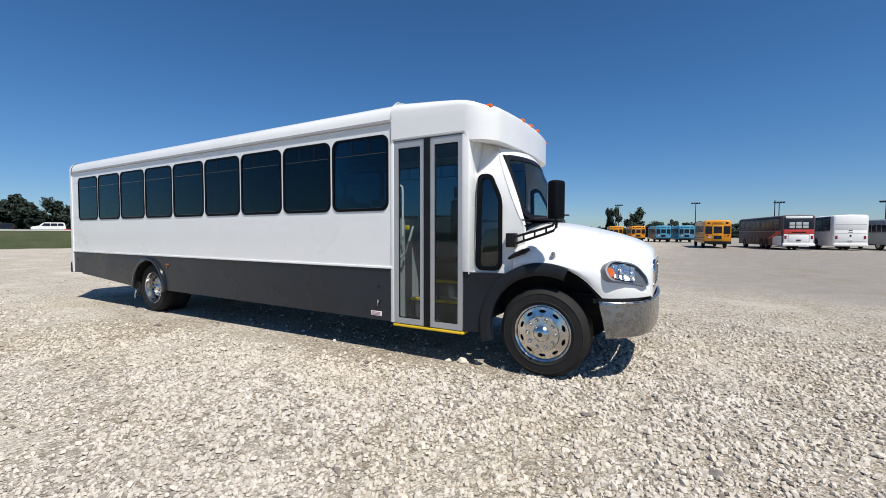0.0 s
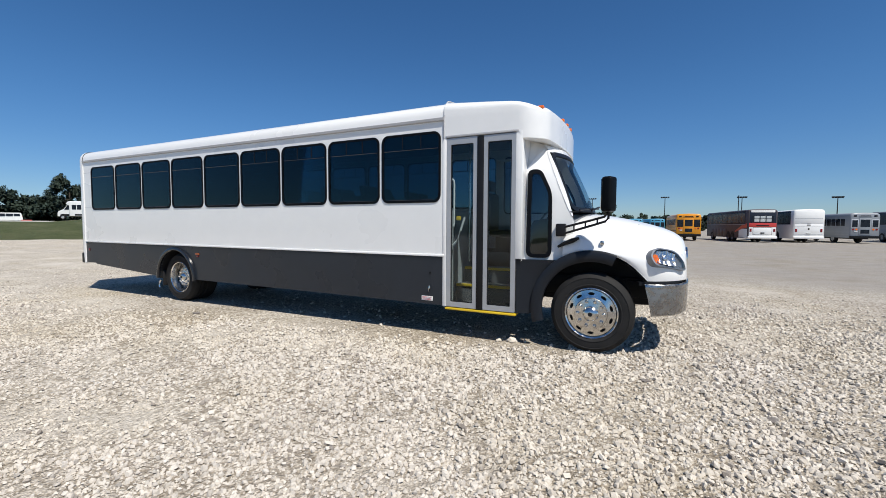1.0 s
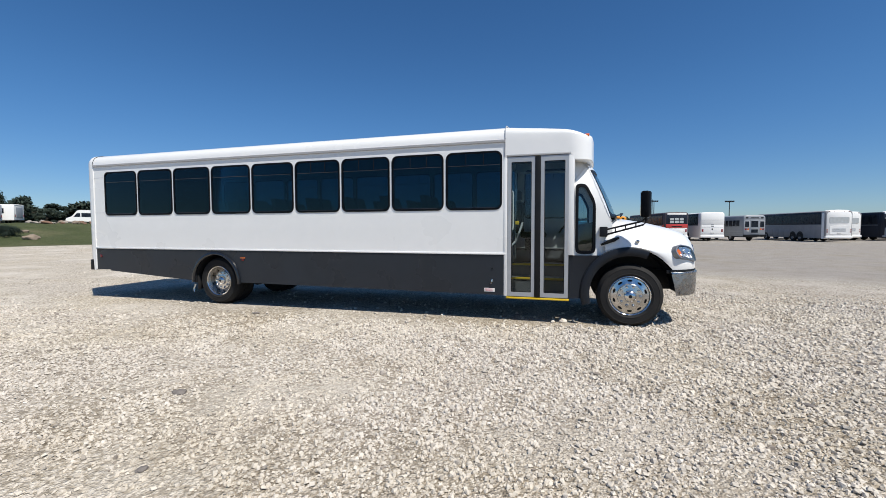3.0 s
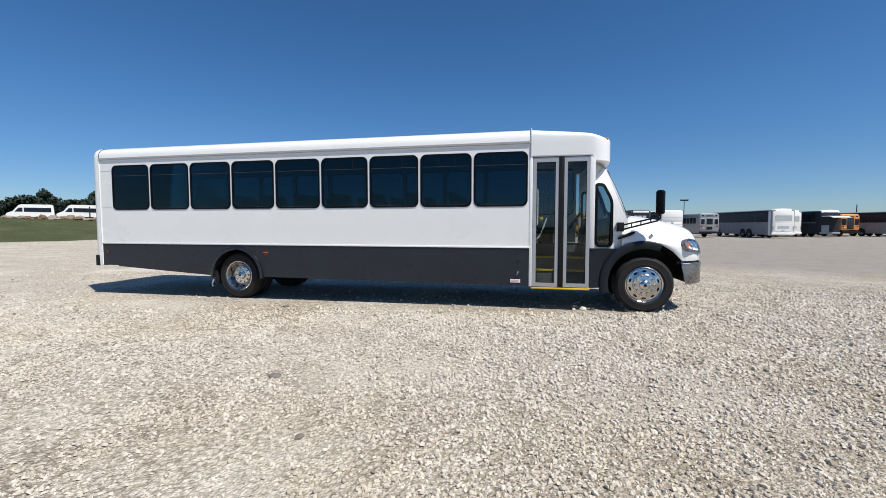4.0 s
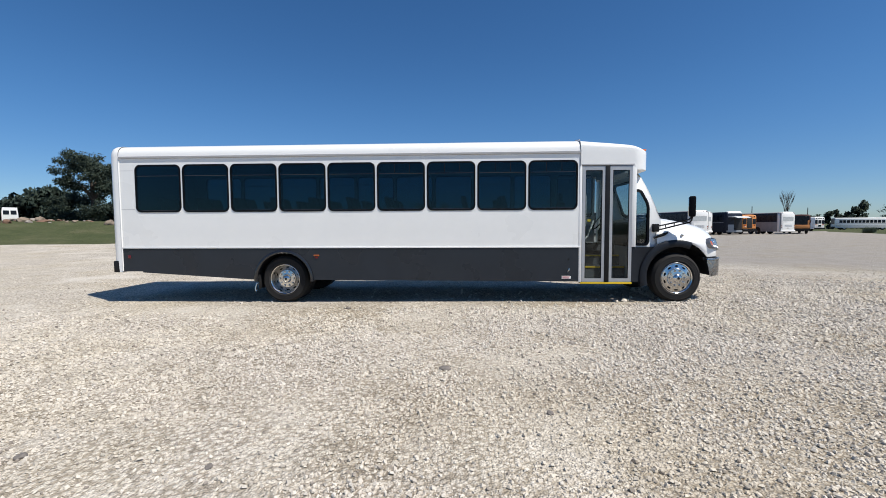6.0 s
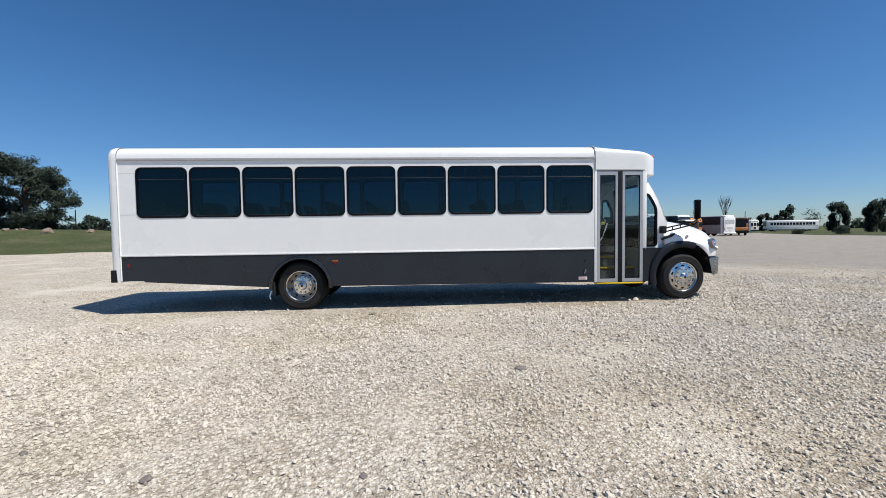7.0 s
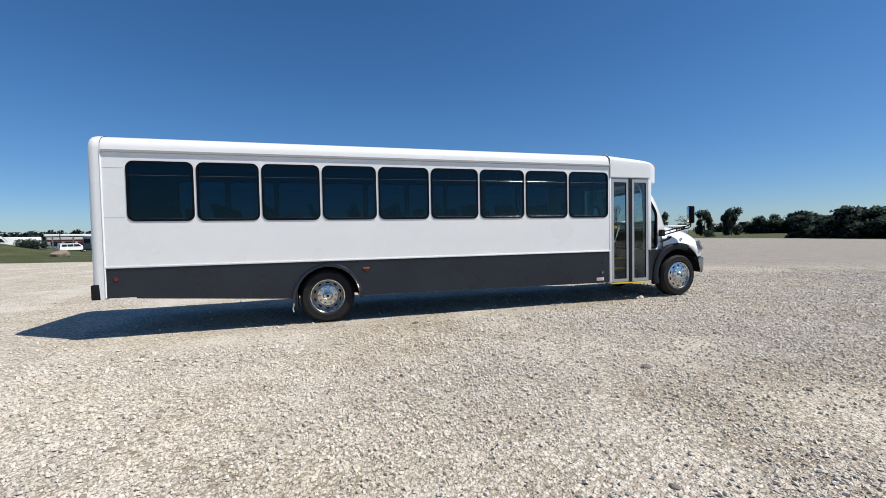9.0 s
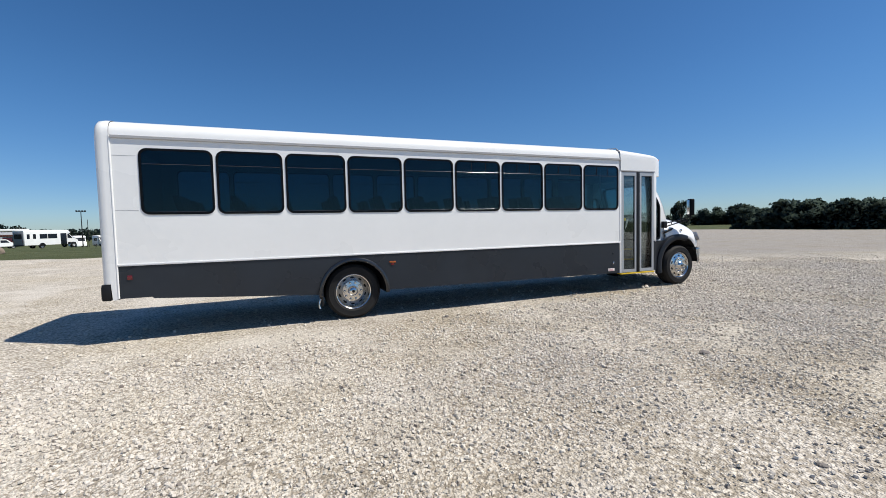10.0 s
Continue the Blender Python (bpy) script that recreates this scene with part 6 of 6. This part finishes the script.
# ---- trees, bushes, rubble ----
BARK = surface("bark", (0.085, 0.068, 0.052), 0.9, vary=0.3, scale=4, bump=0.4, grain=20)
leaf_mat = bpy.data.materials.new("foliage")
leaf_mat.use_nodes = True
n, ln = leaf_mat.node_tree.nodes, leaf_mat.node_tree.links.new
p = n["Principled BSDF"]
p.inputs["Roughness"].default_value = 0.9
p.inputs["Specular IOR Level"].default_value = 0.05
geo, info = n.new("ShaderNodeNewGeometry"), n.new("ShaderNodeObjectInfo")
# leaf green lifted and blued: the haze of distance is in the colour
lr = ramp(n, [(0.0, (0.078, 0.108, 0.098)), (0.5, (0.090, 0.122, 0.106)), (1.0, (0.100, 0.132, 0.110))])
ln(geo.outputs["Random Per Island"], lr.inputs[0])
orr = ramp(n, [(0.0, (0.8, 0.85, 0.8)), (1.0, (1.15, 1.1, 1.0))])
ln(info.outputs["Random"], orr.inputs[0])
leaf_colour = mix(n, ln, "MULTIPLY", lr.outputs[0], orr.outputs[0], 1.0)
ln(leaf_colour, p.inputs["Base Color"])
thin, both = n.new("ShaderNodeBsdfTranslucent"), n.new("ShaderNodeMixShader")
ln(leaf_colour, thin.inputs["Color"])
both.inputs[0].default_value = 0.5
ln(p.outputs[0], both.inputs[1])
ln(thin.outputs[0], both.inputs[2])
ln(both.outputs[0], n["Material Output"].inputs["Surface"])


def leaves(centres, radii, per, size):
    """Leaf sprays as small bent quads in clumps."""
    m = len(centres) * per
    c = np.repeat(centres, per, 0)
    rad = np.repeat(radii, per)
    d = rng.normal(0, 1, (m, 3))
    d /= np.linalg.norm(d, axis=1)[:, None]
    pos = c + d * (rad * rng.uniform(0.0, 1.15, m) ** 0.5)[:, None] * np.array([1, 1, 0.75])
    away = c - centres.mean(0)
    away /= np.linalg.norm(away, axis=1)[:, None] + 0.01
    u = rng.normal(0, 1, (m, 3))
    u /= np.linalg.norm(u, axis=1)[:, None]
    w = np.cross(u, rng.normal(0, 1, (m, 3)))
    w /= np.linalg.norm(w, axis=1)[:, None]
    s = (size * rng.uniform(0.6, 1.3, m))[:, None]
    quad = np.stack([pos - u * s, pos - w * s * 0.6, pos + u * s, pos + w * s * 0.6], 1)
    soft_n = 0.55 * d + 0.7 * away + rng.normal(0, 0.40, (m, 3)) + np.array([0, 0, 0.3])
    soft_n /= np.linalg.norm(soft_n, axis=1)[:, None]
    return quad.reshape(-1, 3), np.arange(m * 4).reshape(-1, 4), np.repeat(soft_n, 4, 0)


def foliage_mesh(name, v, f, normals):
    """A leaf mesh shaded by the roundness of its clumps."""
    me = mesh_from(name, v, f, leaf_mat, True)
    me.normals_split_custom_set_from_vertices([tuple(q) for q in normals])
    return me


def tree(label, h, w, clumps, per, leaf, trunk=0.25, low=0.22, group="trees round the lot", bare_limbs=False):
    ob = thing("tree", label, "tree", (0, 0, 0), group)
    tb = bmesh.new()
    lean = rng.uniform(-0.3, 0.3, 2)
    tube(tb, [(0, 0, -0.3), (lean[0] * 0.3, lean[1] * 0.3, h * 0.25), (lean[0], lean[1], h * 0.6)], [trunk, trunk * 0.75, trunk * 0.35], 8)
    tips = []
    limbs = 15 if bare_limbs else 9
    for k in range(limbs):
        a = 2 * math.pi * k / limbs + rng.uniform(-0.3, 0.3)
        z0 = h * rng.uniform(0.2, 0.5)
        out = w * rng.uniform(0.25, 0.45) * (0.5 if bare_limbs else 0.6)
        up = h * rng.uniform(0.4, 0.62) if not bare_limbs else h * rng.uniform(0.8, 1.0)
        mid = (out * 0.45 * math.cos(a), out * 0.45 * math.sin(a), (z0 + up) / 2)
        tube(tb, [(lean[0] * 0.5, lean[1] * 0.5, z0), mid, (out * math.cos(a), out * math.sin(a), up)], [trunk * 0.4, trunk * 0.22, trunk * 0.05], 6)
        tips.append((out * math.cos(a), out * math.sin(a), up))
        for j in range(16 if bare_limbs else 0):
            b = a + rng.uniform(-1, 1)
            t = rng.uniform(0.3, 0.9)
            q = (mid[0] * (1 - t) + out * math.cos(a) * t, mid[1] * (1 - t) + out * math.sin(a) * t, mid[2] * (1 - t) + up * t)
            tube(tb, [q, (q[0] + 0.35 * math.cos(b), q[1] + 0.35 * math.sin(b), q[2] + 0.6), (q[0] + 0.6 * math.cos(b + 0.5), q[1] + 0.6 * math.sin(b + 0.5), q[2] + rng.uniform(0.9, 1.9))], [trunk * 0.10, trunk * 0.06, trunk * 0.03], 4)
    part("trunk", tb, BARK, ob)
    if clumps:
        # limbs carry lobes of foliage, lobes carry clumps; the whole is a broad dome
        lobes = max(12, clumps // 5)
        th = rng.uniform(0, 2 * math.pi, lobes)
        z = low + (0.84 - low) * (np.arange(lobes) + rng.uniform(0, 1, lobes)) / lobes
        env = np.where(z > 0.36, np.sqrt(np.clip(1 - ((z - 0.36) / 0.60) ** 2, 0.02, 1)), 0.80 + 0.20 * z / 0.36)
        out = env * w / 2 * 0.80 * rng.uniform(0.12, 1.0, lobes) ** 0.5
        mid = np.stack([out * np.cos(th), out * np.sin(th), z * h], 1)
        pick = np.arange(clumps) % lobes
        c = mid[pick] + rng.normal(0, 1, (clumps, 3)) * np.array([0.055 * w, 0.055 * w, 0.035 * h])
        c[:, 2] = np.clip(c[:, 2], low * h, 0.93 * h)
        crown = new("crown", foliage_mesh("crown", *leaves(c, rng.uniform(0.75, 1.25, clumps) * w * 1.0 / math.sqrt(clumps), per, leaf)))
        crown.parent = ob
    return ob


oak = tree("broad dark green oak with a dense crown", 10.8, 12.8, 260, 170, 0.125, 0.45, 0.05)
kinds = [oak] + [tree("dark green broadleaf tree on the far side", h, w, 64, 74, 0.33, 0.25, lo) for h, w, lo in ((8.0, 9.0, 0.06), (7.0, 7.5, 0.10), (6.2, 9.5, 0.05), (8.6, 8.0, 0.10), (5.2, 8.5, 0.04))]
kinds += [tree("tall dark green tree in the belt beyond the road", h, w, 90, 66, 0.30, 0.35, 0.02) for h, w in ((12.0, 10.0), (11.0, 12.0))]
oak.matrix_basis = pose(-57.6, 53.1, ground_z(-57.6, 53.1) - 0.1)
used = {}
TOPS = [float(np.percentile([q.co.z for kid in ob.children if kid.name.startswith("crown") for q in kid.data.vertices], 99.3)) for ob in kinds]


def plant(kind, x, y, top, spread=1.0, dz=0.0, width=0.0):
    """A tree whose top stands so many metres over the lot."""
    src = kinds[kind]
    wide = (12.8, 9.0, 7.5, 9.5, 8.0, 8.5, 10.0, 12.0)[kind]
    nominal = TOPS[kind]
    z = ground_z(x, y) + dz - 0.15
    s = (top - z) / nominal
    spread = width / (wide * s) if width else spread
    m = pose(x, y, z, 0, 0, rng.uniform(0, 360)) @ Matrix.Diagonal((s * spread, s * spread, s, 1))
    if kind and kind not in used:
        used[kind] = True
        src.matrix_basis = m
        return src
    return copy_thing(src, m)


# the tree belts: place, height of the top over the lot, width
WEST = [(-145, 20, 10.8, 9), (-143, 30, 10.4, 8), (-140.9, 37.6, 10.5, 8), (-139.7, 41.9, 11.2, 7.5), (-138.6, 45.4, 10.6, 6.5), (-136.5, 50.5, 10.8, 7), (-135.5, 54.5, 12.0, 6.5), (-134.2, 58.9, 13.3, 5.5), (-133.2, 60.9, 12.1, 5.5), (-131.9, 63.5, 11.2, 5.5), (-130.6, 66.1, 9.4, 5), (-105.9, 57.0, 6.2, 5.2)]
MIDWEST = [(-128, 71, 8.8, 6.5), (-126, 75, 8.6, 6), (-124.1, 78.8, 9.1, 5.2), (-122.7, 80.9, 10.0, 5.2), (-121, 83.2, 8.7, 5.5), (-118.5, 86.5, 7.2, 5.5), (-104.2, 78.7, 8.3, 4.4), (-95, 74.6, 7.5, 5.6), (-85.8, 70.3, 7.9, 5.4), (-72.3, 84.1, 5.4, 4.6)]
NORTH = [(-21.1, 163.6, 10.1, 8.6), (-13.7, 164.3, 8.8, 7.4), (-1.9, 164.9, 8.2, 5.6), (-8.4, 189.7, 6.2, 10), (4.6, 189.9, 5.8, 11), (13, 190, 5.4, 11), (22, 190, 5.2, 11)]
EAST = [(104.7, 124.1, 7.3, 5.6), (108.4, 120.9, 6.7, 4.8), (80.8, 77.9, 5.8, 5.6), (84.0, 73.5, 6.0, 7.0), (111.5, 85.6, 4.7, 7.6), (115.5, 79.5, 4.5, 7.6), (119.2, 72.6, 4.0, 7.2), (117.3, 65.7, 4.2, 6.4), (96.9, 50.7, 4.7, 5.2), (98.4, 47.2, 4.9, 5.2), (98.8, 43.0, 4.8, 5.4), (100, 38.5, 4.6, 5.6), (101, 33, 4.6, 6), (100, 27, 4.6, 6)]
for i, (x, y, top, w) in enumerate(WEST + MIDWEST):
    plant((6, 7, 4, 7)[i % 4] if w > 5 else 1 + i % 5, x, y, top, width=w * 1.2)
for i, (x, y, top, w) in enumerate(NORTH):
    plant((1, 4, 2, 3, 5)[i % 5], x, y, top, width=w)
for i, (x, y, top, w) in enumerate(EAST):
    plant((2, 4, 1, 1, 3, 5, 3)[i % 7], x, y, top, width=w * 1.1)
# lower growth that closes the belts below
for i in range(13):
    x, y = at_bearing(52.0 + 2.3 * i, 150 - 2.6 * max(0, i - 4))
    plant((5, 3)[i % 2], x, y, 2.9 + 0.4 * (i % 3), width=8.5)
for i in range(12):
    x, y = at_bearing(-78.0 + 2.2 * i, 138)
    plant((7, 5, 3)[i % 3], x, y, 6.4 + 0.5 * (i % 3), width=9.0)
for a, top in ((-51.2, 5.6), (-50.0, 6.2), (-49.2, 6.6), (-46.0, 7.4), (-44.9, 8.4)):
    x, y = at_bearing(a, 106)
    plant((7, 5, 3)[int(-a * 7) % 3], x, y, top, width=6.5)
# brush at the foot of the eastern belt, down to the gravel's edge
for i in range(8):
    a = 57.2 + 1.8 * i
    x, y = at_bearing(a, lerp_table(EDGE, a) + 5.5)
    plant((5, 3)[i % 2], x, y, 2.5 + 0.35 * (i % 3), width=6.0)
dead = tree("tall leafless dead tree", 10.4, 7.4, 0, 0, 0.2, 0.19, bare_limbs=True)
dead.matrix_basis = pose(85, 116, ground_z(85, 116))
sparse = tree("thin half-bare tree with ragged foliage", 6.2, 4.0, 16, 26, 0.20, 0.16, 0.4)
sparse.matrix_basis = pose(98.7, 102.5, ground_z(98.7, 102.5))


def bush(x, y, w, h, label="dark rounded evergreen bush on the grass"):
    ob = thing("bush", label, "bush", (0, 0, 0), "bushes on the grass")
    k = 30
    th, rr, z = rng.uniform(0, 2 * math.pi, k), rng.uniform(0, 1, k) ** 0.5, rng.uniform(0.15, 0.8, k)
    c = np.stack([rr * w * 0.42 * np.cos(th) * np.sqrt(1 - 0.6 * z), rr * w * 0.42 * np.sin(th) * np.sqrt(1 - 0.6 * z), z * h], 1)
    cr = new("foliage", foliage_mesh("foliage", *leaves(c, np.full(k, 0.16 * w), 150, 0.05 * max(1, w / 2.6))))
    cr.parent = ob
    part("stem", tube(bmesh.new(), [(0, 0, -0.1), (0.05, 0, h * 0.5)], [0.08, 0.04], 6), BARK, ob)
    ob.matrix_basis = pose(x, y, ground_z(x, y) - 0.05)
    return ob


for x, y, w, h in ((-55.1, 24.4, 2.5, 1.3), (-38.0, 48.2, 3.0, 0.85), (62.3, 68.1, 2.2, 1.1), (62.7, 60.6, 2.6, 1.5), (-48.5, 57, 3.0, 1.6), (-62, 75, 5.0, 2.6), (-66, 60, 5.5, 2.6), (-61, 58, 4.5, 2.9)):
    bush(x, y, w, h)
far_hedge_c = []
for a0, a1, r, top in ((-48, -36, 330, 10.5), (-36.5, -24, 330, 8.6), (-24.5, -8, 330, 4.8), (-10, 40, 420, 9.0), (48.5, 84, 260, 4.4), (-90, -48, 240, 9.0)):
    k = int((a1 - a0) * radians(1) * r / 2.2)
    for i in range(k):
        a = a0 + (a1 - a0) * (i + rng.uniform(-0.4, 0.4)) / k
        x, y = at_bearing(a, r + rng.uniform(-15, 15))
        hgt = top * (0.75 + 0.35 * noise.noise(Vector((a * 0.8, r, 0))) + rng.uniform(-0.12, 0.12))
        for z in (0.15, 0.5, 0.85):
            far_hedge_c.append((x, y, hgt * z))
tagged(new("far_woods", foliage_mesh("far_woods", *leaves(np.array(far_hedge_c), np.full(len(far_hedge_c), 2.8), 46, 0.95))), "hazy dark belt of woods along the horizon", "woods", kind="stuff")

ROCKTAN = surface("sandstone", (0.23, 0.18, 0.135), 0.9, vary=0.3, scale=2.5, bump=0.4, grain=18)
REDDIRT = surface("red_clay", (0.17, 0.10, 0.068), 0.95, vary=0.3, scale=2.0, bump=0.4, grain=14)
CONCRETE = surface("broken_concrete", (0.29, 0.255, 0.22), 0.9, vary=0.2, scale=2.0, bump=0.3, grain=20)
for i in range(64):
    t = (i + rng.uniform(-0.8, 0.8)) / 64
    a = -59.0 + 17.0 * t
    r = 66.0 + rng.uniform(-1.5, 2.5)
    x, y = at_bearing(a, r)
    s = rng.uniform(0.22, 0.62) * (1.0 if t < 0.78 else 0.6)
    kind = (ROCKTAN, REDDIRT, CONCRETE)[int(rng.integers(0, 3))]
    solo("boulder", lump(bmesh.new(), s, rng.uniform(0.3, 0.75), i * 1.7), kind, {ROCKTAN: "tan sandstone boulder in the rubble row", REDDIRT: "clod of red clay in the rubble row", CONCRETE: "broken concrete slab in the rubble row"}[kind], "rubble", pose(x, y, ground_z(x, y) + s * 0.15, rng.uniform(-15, 15), rng.uniform(-15, 15), rng.uniform(0, 360)), "rubble on the bank")
for x, y, s in ((-56.5, 26.7, 0.35), (-52.8, 25.2, 0.6), (-31.8, 40.9, 0.72), (-47.5, 44.0, 0.7), (-44.5, 46.0, 0.5)):
    solo("boulder", lump(bmesh.new(), s, 0.6, x), ROCKTAN, "tan rock lying on the mown grass", "rock", pose(x, y, ground_z(x, y) + s * 0.15, 0, 0, x * 9), "rocks on the grass")
